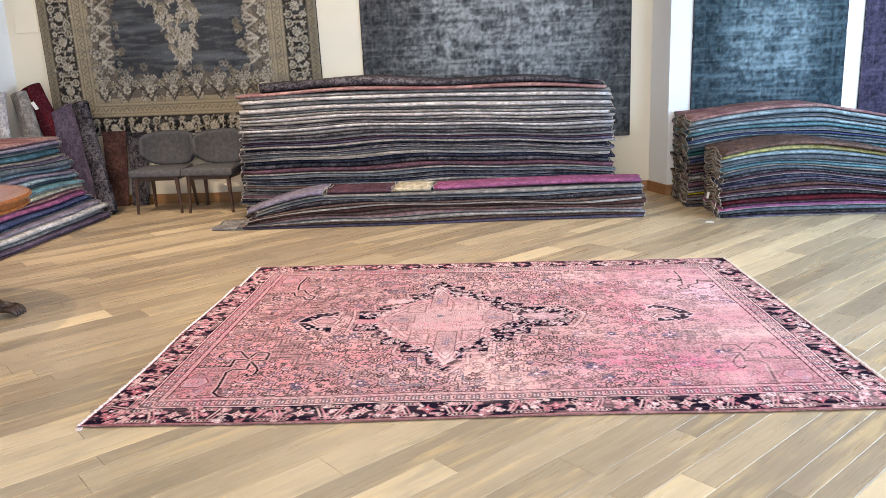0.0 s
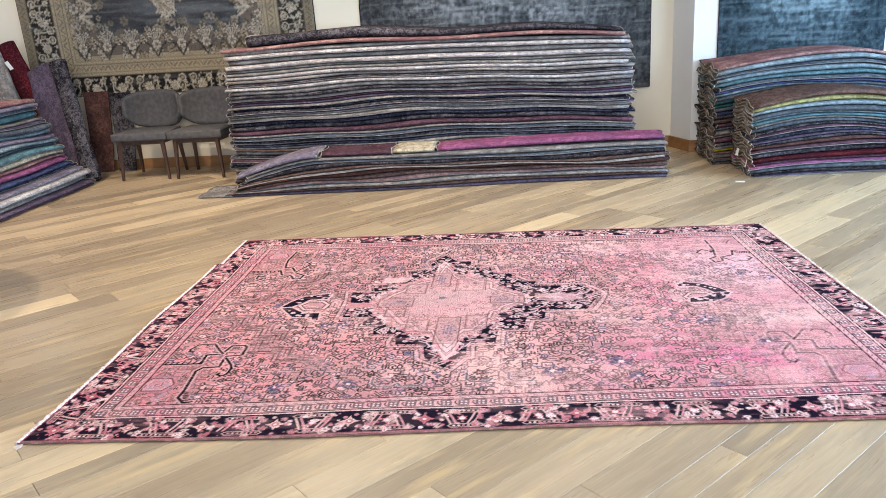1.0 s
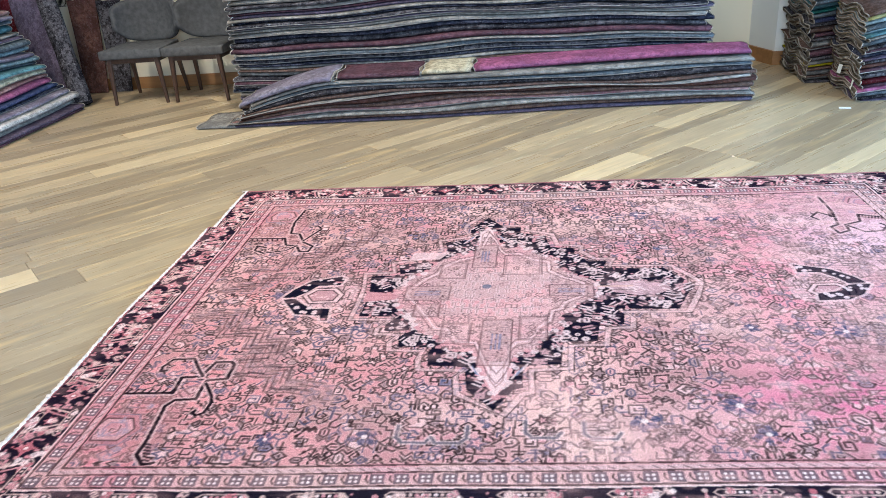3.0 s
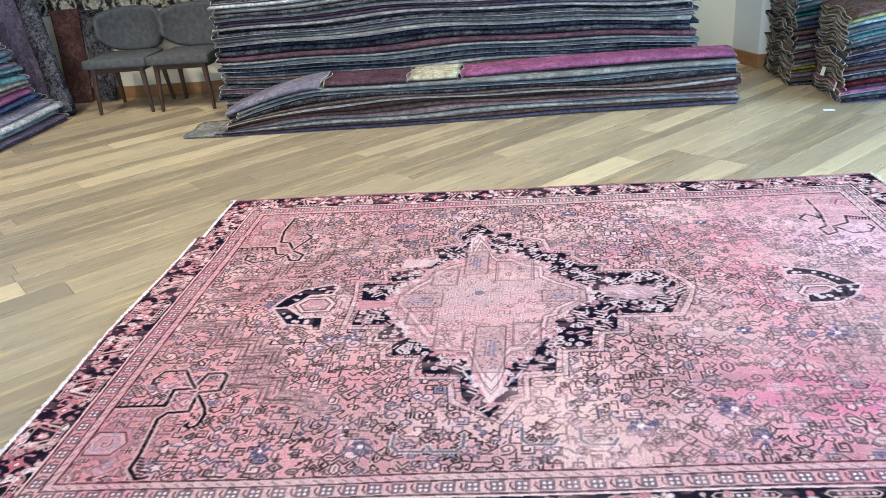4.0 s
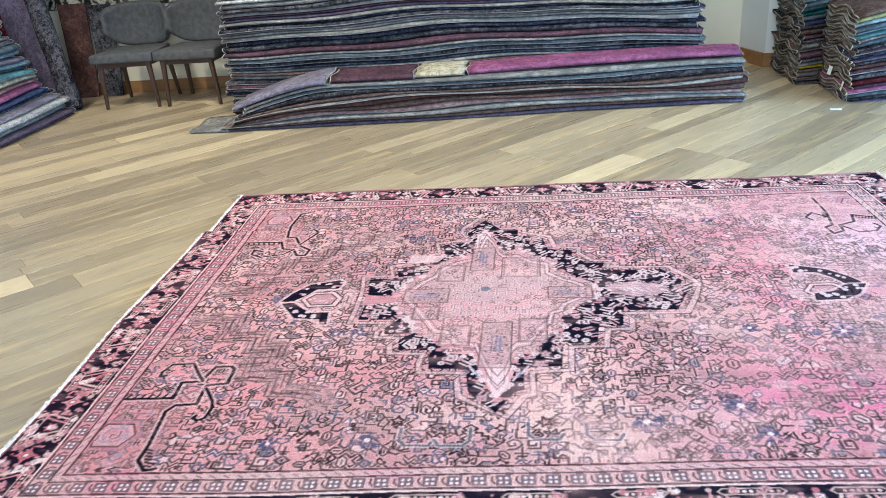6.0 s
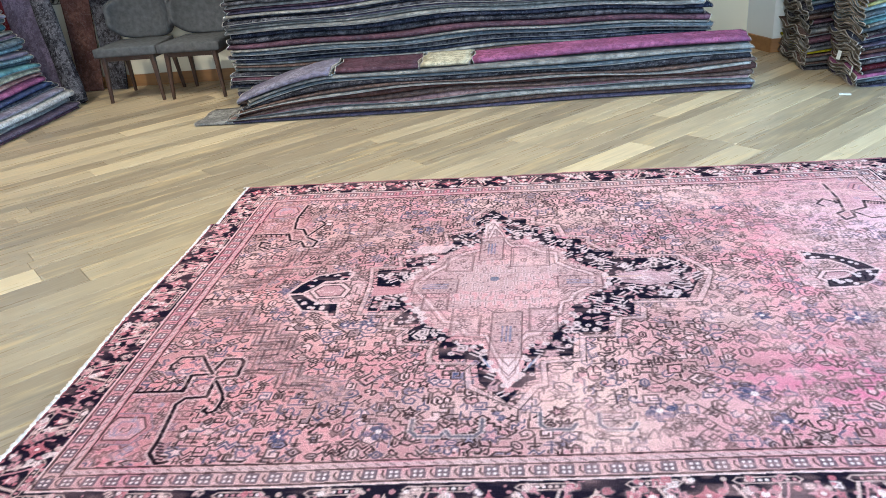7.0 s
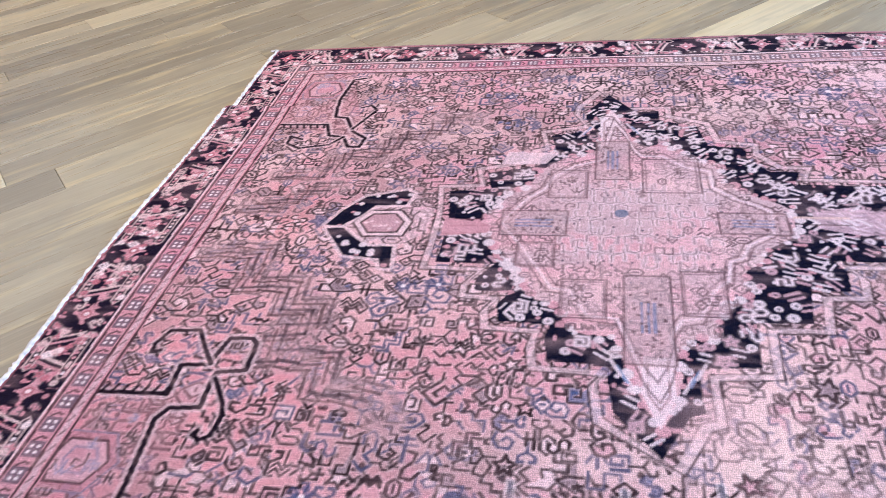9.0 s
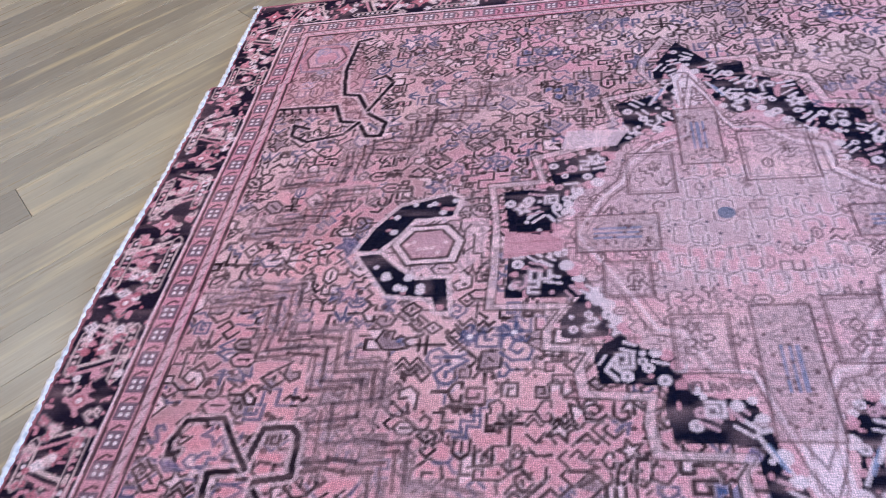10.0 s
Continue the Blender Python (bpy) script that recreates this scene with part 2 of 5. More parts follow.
for b in ((-5.3, -7.2, -0.012, -3.0, -7.05, H), (4.2, -7.2, -0.012, 6.15, -7.05, H), (-3.0, -7.2, -0.012, 4.2, -7.05, 0.45), (-3.0, -7.2, 3.15, 4.2, -7.05, H)):
    box_bm(*b, bm=south)
structure("wall_south", south, M_white, "white painted wall with an assumed, unseen shop front window")
structure("ceiling", box_bm(-5.45, -7.2, H, 6.3, 4.3, H + 0.15), M_ceiling, "plain white painted ceiling")
# window_2 is unseen, added to go with the rear fill
for name, length, m in (("window_1", 5.2, pose(6.22, -0.6, 0.5, 0, 0, 90)), ("window_2", 7.2, pose(0.6, -7.13, 0.45))):
    w = tagged(new(name), "wide shop window in a slim white frame", "window", kind="structure")
    w.matrix_world = m
    fb = bmesh.new()
    for k in range(4):
        x = -length / 2 + 0.03 + k * (length - 0.06) / 3
        box_bm(x - 0.03, -0.04, 0, x + 0.03, 0.04, 2.5, bm=fb)
    box_bm(-length / 2, -0.035, 0, length / 2, 0.035, 0.06, bm=fb)
    box_bm(-length / 2, -0.035, 2.44, length / 2, 0.035, 2.5, bm=fb)
    part("window_frame", fb, M_white, w)
    for k in range(3):
        x0 = -length / 2 + 0.06 + k * (length - 0.06) / 3
        p = part("pane", box_bm(x0, -0.004, 0.06, x0 + (length - 0.06) / 3 - 0.06, 0.004, 2.44), M_glass, w)
        p.visible_shadow = False
structure("baseboard", box_bm(-5.3, 4.082, 0.0, 1.718, 4.1, 0.11, 0.004), M_base, "low oak baseboard along the wall")
structure("baseboard", loft([[(1.702, 4.082, z), (1.72, 4.1, z), (1.842, 3.757, z), (1.826, 3.742, z)] for z in (0.0, 0.11)]), M_base, "oak baseboard round the wall's return")
structure("baseboard", box_bm(1.83, 3.742, 0.0, 6.15, 3.76, 0.11, 0.004), M_base, "low oak baseboard along the wall")
structure("baseboard", box_bm(-5.3, -7.05, 0.0, -5.282, 4.08, 0.11, 0.004), M_base, "low oak baseboard along the side wall")
# a ring at every lamp, added wall fills too; none is in view
for sx, sy in [p[:2] for p in SPOTS] + [p[:2] for p in WALL_FILLS]:
    s = empty("ceiling_spot", pose(sx, sy, H), "small round recessed ceiling spotlight, added out of view", "lamp", "ceiling spots")
    part("ring", lathe([(0.075, 0.0), (0.075, -0.012), (0.06, -0.018), (0.052, -0.006), (0.052, 0.0)], 20), M_metal, s)


# ---- knotted carpets: the design is drawn thread by thread on a raster and carried by the pile's mesh ----
class Draft:
    """A carpet design in metres: a raster of yarn colours from (x0, y0) to (x1, y1)."""

    def __init__(self, x0, y0, x1, y1, step, seed):
        self.x0, self.y0, self.step = x0, y0, step
        self.nx, self.ny = int((x1 - x0) / step) + 1, int((y1 - y0) / step) + 1
        self.X, self.Y = np.meshgrid(x0 + step * np.arange(self.nx), y0 + step * np.arange(self.ny))
        self.rng = np.random.default_rng(seed)
        self.col = np.zeros((self.ny, self.nx, 3))

    def cloud(self, cx, cy=None):
        """Smooth noise, 0 to 1, with cells of cx by cy metres."""
        cy = cy or cx
        gx, gy = int(self.nx * self.step / cx) + 3, int(self.ny * self.step / cy) + 3
        g = self.rng.random((gy, gx))
        fx, fy = (self.X - self.x0) / cx, (self.Y - self.y0) / cy
        ix, iy = fx.astype(int), fy.astype(int)
        tx, ty = fx - ix, fy - iy
        tx, ty = tx * tx * (3 - 2 * tx), ty * ty * (3 - 2 * ty)
        a = g[iy, ix] * (1 - tx) + g[iy, ix + 1] * tx
        b = g[iy + 1, ix] * (1 - tx) + g[iy + 1, ix + 1] * tx
        return a * (1 - ty) + b * ty

    def window(self, xs, ys, pad):
        i0, i1 = int((min(xs) - pad - self.x0) / self.step), int((max(xs) + pad - self.x0) / self.step) + 2
        j0, j1 = int((min(ys) - pad - self.y0) / self.step), int((max(ys) + pad - self.y0) / self.step) + 2
        return slice(max(j0, 0), max(min(j1, self.ny), 0)), slice(max(i0, 0), max(min(i1, self.nx), 0))

    def blend(self, w, a, colour):
        a = a[..., None]
        self.col[w] = self.col[w] * (1 - a) + np.asarray(colour[:3]) * a

    def stroke(self, pts, width, colour, strength=1.0, closed=False):
        pts = list(pts) + ([pts[0]] if closed else [])
        w = self.window([p[0] for p in pts], [p[1] for p in pts], width)
        X, Y = self.X[w], self.Y[w]
        if not X.size:
            return
        best = np.full(X.shape, 9.0)
        for (ax, ay), (bx, by) in zip(pts, pts[1:]):
            dx, dy = bx - ax, by - ay
            k = np.clip(((X - ax) * dx + (Y - ay) * dy) / (dx * dx + dy * dy + 1e-9), 0, 1)
            best = np.minimum(best, np.hypot(X - ax - k * dx, Y - ay - k * dy))
        self.blend(w, strength * np.clip((width / 2 - best) / (0.35 * self.step) + 0.5, 0, 1), colour)

    def inside(self, pts, w):
        X, Y = self.X[w], self.Y[w]
        hit = np.zeros(X.shape, bool)
        for (ax, ay), (bx, by) in zip(pts, list(pts[1:]) + [pts[0]]):
            if ay != by:
                hit ^= ((ay > Y) != (by > Y)) & (X < (bx - ax) * (Y - ay) / (by - ay) + ax)
        return hit

    def fill(self, pts, colour, strength=1.0):
        w = self.window([p[0] for p in pts], [p[1] for p in pts], 0.01)
        if self.X[w].size:
            self.blend(w, strength * self.inside(pts, w), colour)

    def disc(self, x, y, r, colour, strength=1.0, squash=1.0):
        w = self.window([x - r, x + r], [y - r, y + r], 0.01)
        if self.X[w].size:
            d = np.hypot(self.X[w] - x, (self.Y[w] - y) / squash)
            self.blend(w, strength * np.clip((r - d) / (0.35 * self.step) + 0.5, 0, 1), colour)

    def sample(self, x, y):
        i = np.clip((x - self.x0) / self.step, 0, self.nx - 1.001)
        j = np.clip((y - self.y0) / self.step, 0, self.ny - 1.001)
        i0, j0 = i.astype(int), j.astype(int)
        a, b = (i - i0)[..., None], (j - j0)[..., None]
        c = self.col
        return (c[j0, i0] * (1 - a) + c[j0, i0 + 1] * a) * (1 - b) + (c[j0 + 1, i0] * (1 - a) + c[j0 + 1, i0 + 1] * a) * b


def grid_mesh(name, P, colours, material):
    """A sheet through the points P (rows, columns, 3) that carries the colours as its design layer."""
    ny, nx = P.shape[:2]
    me = bpy.data.meshes.new(name)
    idx = np.arange(nx * ny).reshape(ny, nx)
    quads = np.stack([idx[:-1, :-1], idx[:-1, 1:], idx[1:, 1:], idx[1:, :-1]], -1).reshape(-1, 4)
    me.vertices.add(nx * ny)
    me.vertices.foreach_set("co", P.astype(np.float32).ravel())
    me.loops.add(quads.size)
    me.loops.foreach_set("vertex_index", quads.astype(np.int32).ravel())
    me.polygons.add(len(quads))
    me.polygons.foreach_set("loop_start", np.arange(0, quads.size, 4, dtype=np.int32))
    me.update(calc_edges=True)
    me.polygons.foreach_set("use_smooth", np.ones(len(quads), bool))
    layer = me.color_attributes.new("design", "FLOAT_COLOR", "POINT")
    rgba = np.ones((nx * ny, 4), np.float32)
    rgba[:, :3] = np.clip(colours.reshape(-1, 3), 0, 0.95)
    layer.data.foreach_set("color", rgba.ravel())
    me.materials.append(material)
    return new(name, me)


GLYPHS = [
    [[(-0.5, -0.3), (-0.5, 0.3), (0, 0.3), (0, -0.3), (0.5, -0.3), (0.5, 0.3)]],
    [[(0, -0.5), (0.4, 0), (0, 0.5), (-0.4, 0), (0, -0.5)], [(-0.08, 0), (0.08, 0)]],
    [[(0, -0.5), (0, 0.5)], [(-0.4, 0.15), (0.4, 0.15)], [(-0.25, 0.4), (0.25, 0.4)]],
    [[(-0.5, 0.1), (-0.2, 0.45), (0.1, 0.1), (0.4, 0.4)], [(-0.4, -0.3), (0.1, -0.35), (0.3, -0.1)]],
    [[(-0.4, -0.5), (-0.45, 0.2), (-0.1, 0.5), (0.3, 0.3), (0.25, -0.05), (-0.05, 0.0)]],
    [[(-0.5, 0), (-0.25, 0.3), (0.25, 0.3), (0.5, 0), (0.25, -0.3), (-0.25, -0.3), (-0.5, 0)], [(-0.2, 0), (0.2, 0)]],
    [[(-0.5, -0.4), (-0.2, -0.4), (-0.2, 0), (0.1, 0), (0.1, 0.4), (0.5, 0.4)], [(0.2, -0.4), (0.45, -0.2)]],
    [[(-0.35, 0.35), (0.35, 0.35), (0.35, -0.35), (-0.35, -0.35), (-0.35, 0.1), (0.1, 0.1), (0.1, -0.1)]],
    [[(-0.5, -0.2), (-0.15, 0.35), (0.0, 0.0), (0.15, 0.35), (0.5, -0.2)], [(0, 0.0), (0, -0.5)]],
    [[(-0.45, -0.1), (-0.5, 0.25), (-0.2, 0.45), (0.0, 0.2), (0.0, -0.2), (0.2, -0.45), (0.5, -0.25), (0.45, 0.1)]],
    [[(0.0, -0.5), (0.0, 0.0), (-0.35, 0.2), (-0.35, 0.45), (-0.12, 0.45)], [(0.0, 0.0), (0.35, 0.2), (0.35, 0.45), (0.12, 0.45)]],
    [[(0.0, 0.5), (0.14, 0.16), (0.5, 0.12), (0.22, -0.1), (0.32, -0.48), (0.0, -0.25), (-0.32, -0.48), (-0.22, -0.1), (-0.5, 0.12), (-0.14, 0.16), (0.0, 0.5)]],
    [[(-0.5, -0.45), (-0.5, 0.45), (-0.1, 0.45), (-0.1, 0.15), (-0.3, 0.15)], [(0.1, -0.45), (0.1, 0.2), (0.45, 0.2), (0.45, -0.2), (0.28, -0.2)]],
    [[(-0.5, 0.0), (-0.3, 0.4), (0.1, 0.5), (0.45, 0.2), (0.3, -0.15), (-0.05, -0.1), (-0.02, 0.15)], [(-0.5, 0.0), (-0.1, -0.45), (0.4, -0.5)]],
    [[(-0.5, -0.15), (-0.25, 0.15), (0.0, -0.15), (0.25, 0.15), (0.5, -0.15)], [(-0.5, -0.4), (-0.25, -0.1), (0.0, -0.4), (0.25, -0.1), (0.5, -0.4)]],
]


HALO = (0.66, 0.42, 0.41)


def glyph(d, x, y, size, line, fill_colour, width, strength, kind, turn, flip=1):
    c, s = math.cos(turn), math.sin(turn)
    lines = [[(x + size * flip * (px * c - py * s), y + size * (px * s + py * c)) for px, py in pl] for pl in GLYPHS[kind]]
    if fill_colour is not None:
        d.fill(lines[0], fill_colour, strength)
    for pl in lines:
        d.stroke(pl, width + 0.008, HALO, 0.30 * strength)
    for pl in lines:
        d.stroke(pl, width, line, strength)


NAVY = (0.008, 0.009, 0.026)
ROSE, PEACH, MAGENTA = (0.56, 0.25, 0.27), (0.62, 0.41, 0.37), (0.56, 0.15, 0.235)
PALE, BROWN, MAUVE, BLUE, INK = (0.74, 0.56, 0.54), (0.045, 0.022, 0.026), (0.27, 0.165, 0.18), (0.075, 0.09, 0.19), (0.016, 0.009, 0.018)


def pink_rug_design():
    # corners: far left, far right, near right, near left
    FL, FR, NR, NL = (-1.705, 1.105), (1.705, 1.105), (1.815, -1.31), (-1.655, -1.475)
    d = Draft(-1.84, -1.56, 1.86, 1.2, 0.003, 7)
    rng = d.rng
    X, Y = d.X, d.Y

    # ground: rose with peach bands along the weft, redder and paler clouds
    def lay(a, colour):
        d.blend((slice(None), slice(None)), np.clip(a, 0, 1), colour)
    d.col[:] = ROSE
    lay(1.5 * (d.cloud(0.5, 0.16) - 0.35), PEACH)
    lay(1.6 * (d.cloud(0.3) - 0.62), MAGENTA)
    lay(0.95 * np.exp(-((X - 0.95) / 0.35) ** 2 - ((Y + 0.85) / 0.22) ** 2), (0.60, 0.15, 0.26))
    lay(0.55 * np.exp(-((X - 0.85) / 0.14) ** 2 - ((Y - 0.0) / 0.6) ** 2), (0.70, 0.17, 0.25))
    lay(0.6 * np.exp(-((X + 1.2) / 0.12) ** 2 - ((Y + 0.1) / 0.25) ** 2), (0.62, 0.14, 0.16))
    lay(0.75 * np.exp(-((X + 1.4) / 0.3) ** 2 - ((Y + 1.0) / 0.45) ** 2), (0.62, 0.16, 0.21))
    lay(0.8 * np.exp(-((X - 0.08) / 0.2) ** 2 - ((Y + 0.85) / 0.45) ** 2), (0.72, 0.47, 0.41))
    lay(0.5 * np.exp(-((X + 0.85) / 0.5) ** 2 - ((Y - 0.38) / 0.22) ** 2), (0.50, 0.31, 0.27))
    lay(0.5 * np.exp(-((X - 0.4) / 0.4) ** 2 - ((Y - 0.75) / 0.2) ** 2), (0.70, 0.40, 0.40))
    lay(0.6 * np.exp(-((X + 1.0) / 0.45) ** 2 - ((Y + 0.8) / 0.4) ** 2), (0.64, 0.24, 0.235))
    lay(0.75 * np.exp(-((X - 1.35) / 0.35) ** 2 - ((Y - 0.35) / 0.4) ** 2), (0.72, 0.45, 0.49))
    lay(0.9 * (d.cloud(0.9, 0.1) - 0.5), (0.66, 0.36, 0.33))
    ground = d.col.copy()
    worn = np.clip(1.22 - 0.46 * np.clip(X + 0.25, 0, 2) - 0.4 * np.exp(-((X - 0.12) / 0.25) ** 2 - ((Y + 0.85) / 0.4) ** 2) + 0.7 * (d.cloud(0.25) - 0.5), 0.25, 1.0)
    lay(1.7 * (d.cloud(0.22, 0.12) - 0.55) * worn, (0.36, 0.20, 0.19))

    # small repeat: hooks, leaves and lozenges all over the field
    pitch = 0.041
    for j in range(int(2.6 / pitch) + 1):
        for i in range(int(3.5 / pitch) + 1):
            x = -1.72 + (i + 0.5 * (j % 2)) * pitch + rng.normal(0, 0.011)
            y = -1.42 + j * pitch + rng.normal(0, 0.011)
            a = float(worn[min(d.ny - 1, int((y - d.y0) / d.step)), min(d.nx - 1, max(0, int((x - d.x0) / d.step)))])
            pick = rng.random()
            if rng.random() > 0.55 + 0.5 * a:
                continue
            fillc = None if pick < 0.45 else (0.68, 0.43, 0.42) if pick < 0.66 else MAUVE if pick < 0.80 else BLUE if pick < 0.835 else ROSE
            line = BROWN if rng.random() < 0.8 else (0.11, 0.09, 0.15)
            glyph(d, x, y, rng.uniform(0.034, 0.07), line, fillc, rng.uniform(0.0058, 0.0085), a * rng.uniform(0.75, 1.0),
                  int(rng.integers(len(GLYPHS))), int(rng.integers(4)) * 1.5708 + (0.7854 if rng.random() < 0.25 else 0.0), rng.choice((-1, 1)))
            if rng.random() < 0.5:
                d.disc(x + rng.normal(0, 0.02), y + rng.normal(0, 0.02), rng.uniform(0.004, 0.008), BROWN, a * 0.8)

    # larger flowers of faded indigo
    for x, y, r in ((0.565, -0.87, 0.06), (0.615, -1.0, 0.045), (0.28, -0.95, 0.055), (-0.54, -1.04, 0.05), (-0.84, -1.06, 0.035), (-0.69, -0.42, 0.03), (-0.78, -0.43, 0.035),
                    (0.75, 0.55, 0.04), (0.42, 0.62, 0.05), (0.15, 0.72, 0.04), (-0.62, 0.62, 0.03), (1.0, -0.45, 0.05), (0.7, -0.42, 0.04), (1.2, -0.7, 0.05), (1.45, 0.1, 0.04), (-0.5, 0.75, 0.03)):
        for k in range(6):
            a = k * 1.0472 + 0.3
            q = r * rng.uniform(0.5, 1.15)
            d.disc(x + 0.62 * q * math.cos(a), y + 0.62 * q * math.sin(a), 0.26 * r, BLUE, rng.uniform(0.2, 0.8))
            d.stroke([(x + 0.3 * q * math.cos(a), y + 0.3 * q * math.sin(a)), (x + q * math.cos(a), y + q * math.sin(a)), (x + q * math.cos(a + 0.4), y + q * math.sin(a + 0.4))], 0.006, (0.07, 0.07, 0.14), 0.75)
        d.disc(x, y, 0.2 * r, PALE, 0.8)
    # open brackets along the near side of the field
    for x, y, s in ((-0.40, -1.03, 1), (-0.28, -1.03, -1), (0.15, -1.0, 1), (-0.02, -1.0, 1)):
        pl = [(x - 0.045 * s, y + 0.045), (x - 0.045 * s, y - 0.01), (x - 0.025 * s, y - 0.032), (x + 0.045 * s, y - 0.032), (x + 0.06 * s, y - 0.005)]
        d.stroke(pl, 0.020, PALE, 0.4)
        d.stroke(pl, 0.010, (0.12, 0.10, 0.14), 0.8)

    # stepped ribbons of thin brown lines on both halves
    ribbons = ([(-1.36, -0.30), (-1.20, -0.30), (-1.20, -0.44), (-1.06, -0.44), (-1.06, -0.52), (-0.97, -0.52), (-0.97, -0.60), (-1.06, -0.62), (-1.06, -0.70), (-0.90, -0.70), (-0.90, -0.78), (-0.76, -0.80), (-0.72, -0.86)],
               [(-1.30, 0.10), (-1.14, 0.10), (-1.14, 0.22), (-0.98, 0.22), (-0.98, 0.34), (-0.84, 0.34), (-0.84, 0.46), (-0.72, 0.46)],
               [(-1.33, -0.08), (-1.2, -0.08), (-1.2, 0.02), (-1.1, 0.02)])
    for rib in ribbons:
        for sgn, a0 in ((1, 0.75), (-1, 0.25)):
            under = rib if sgn == 1 else [(0.02 - x, y) for x, y in rib]
            d.stroke(under, 0.10, (0.46, 0.27, 0.27), 0.5 * a0)
            for k in range(4):
                o = 0.021 * (k - 1.5) + rng.normal(0, 0.002)
                base = [(x + o, y + o) for x, y in rib]
                fine = []
                for (ax, ay), (bx, by) in zip(base, base[1:]):
                    n = max(1, int(math.hypot(bx - ax, by - ay) / 0.05))
                    for q in range(n):
                        fx, fy = ax + (bx - ax) * q / n, ay + (by - ay) * q / n
                        kick = 0.006 * (1 if q % 2 else -1)
                        fine += [(fx, fy), (fx + kick * (abs(by - ay) > abs(bx - ax)), fy + kick * (abs(bx - ax) > abs(by - ay)))]
                    fine.append((bx, by))
                pl = fine if sgn == 1 else [(0.02 - x, y) for x, y in fine]
                d.stroke(pl, 0.014, MAUVE if k % 2 else (0.5, 0.26, 0.25), a0 * 0.55)
                for q in range(0, len(pl) - 3, 3):
                    if rng.random() < 0.85:
                        d.stroke(pl[q:q + 4], rng.uniform(0.006, 0.010), BROWN, a0 * rng.uniform(0.6, 1.0))

    # central medallion: a stepped indigo band full of pale figures, frayed towards the middle
    outer = [(-0.280, 0.625), (-0.191, 0.493), (-0.119, 0.501), (-0.118, 0.435), (-0.006, 0.386), (0.017, 0.268), (0.122, 0.250), (0.117, 0.193), (0.172, 0.121), (0.250, 0.120), (0.226, 0.056), (0.471, 0.052), (0.533, -0.043), (0.567, -0.112),
             (0.534, -0.160), (0.483, -0.279), (0.258, -0.280), (0.281, -0.322), (0.273, -0.393), (0.187, -0.398), (0.173, -0.508), (0.053, -0.512), (0.047, -0.650), (-0.082, -0.662), (-0.078, -0.784), (-0.108, -0.796), (-0.165, -0.905)]
    outer += [(-0.258, -0.797), (-0.271, -0.702), (-0.249, -0.670), (-0.402, -0.666), (-0.412, -0.598), (-0.403, -0.550), (-0.524, -0.543), (-0.534, -0.485), (-0.510, -0.441), (-0.597, -0.434), (-0.595, -0.385), (-0.561, -0.329), (-0.716, -0.330), (-0.713, -0.213),
              (-0.717, -0.124), (-0.737, 0.010), (-0.613, 0.018), (-0.635, 0.108), (-0.485, 0.154), (-0.475, 0.222), (-0.436, 0.236), (-0.458, 0.343), (-0.318, 0.376), (-0.355, 0.456), (-0.349, 0.508)]
    inner = [(-0.272, 0.514), (-0.235, 0.431), (-0.206, 0.316), (-0.179, 0.268), (-0.107, 0.263), (-0.033, 0.190), (0.039, 0.165), (0.042, 0.069), (0.104, 0.004), (0.170, -0.038), (0.201, -0.068), (0.193, -0.180), (0.115, -0.243), (0.091, -0.307), (0.055, -0.322),
             (0.042, -0.410), (-0.001, -0.452), (-0.015, -0.493), (-0.045, -0.565), (-0.093, -0.577), (-0.126, -0.639), (-0.113, -0.686), (-0.131, -0.768), (-0.161, -0.834)]
    inner += [(-0.194, -0.782), (-0.223, -0.697), (-0.260, -0.580), (-0.340, -0.571), (-0.372, -0.509), (-0.391, -0.470), (-0.445, -0.461), (-0.488, -0.376), (-0.534, -0.291), (-0.595, -0.195), (-0.622, -0.143), (-0.588, -0.069), (-0.550, 0.000), (-0.500, 0.049),
              (-0.480, 0.123), (-0.408, 0.205), (-0.306, 0.246), (-0.296, 0.389)]
    cx, cy = -0.19, -0.14
    w = (slice(None), slice(None))
    for grow, colour, wide, a in ((0.030, HALO, 0.020, 0.55), (0.040, BROWN, 0.005, 0.75), (0.019, BROWN, 0.004, 0.5)):
        d.stroke([(x + grow * (1 if x > cx else -1), y + 0.8 * grow * (1 if y > cy else -1)) for x, y in outer], wide, colour, a, True)
    band_out, band_in = d.inside(outer, w), d.inside(inner, w)
    lay(band_out * 0.98, NAVY)
    dusk = np.clip(1.6 * (d.cloud(0.18, 0.07) - 0.3), 0, 0.75)[..., None]
    heart_col = (ground * 0.85 + 0.15 * np.array((0.66, 0.42, 0.42))) * (1 - dusk) + np.array((0.47, 0.30, 0.30)) * dusk
    d.col = np.where(band_in[..., None], heart_col, d.col)
    band = band_out & ~band_in
    CREAM = (0.62, 0.44, 0.44)

    def in_band(x, y, r=0.012):
        jj, ii, k = int((y - d.y0) / d.step), int((x - d.x0) / d.step), int(r / d.step)
        return band[jj, ii] and band[jj + k, ii] and band[jj - k, ii] and band[jj, ii + k] and band[jj, ii - k]
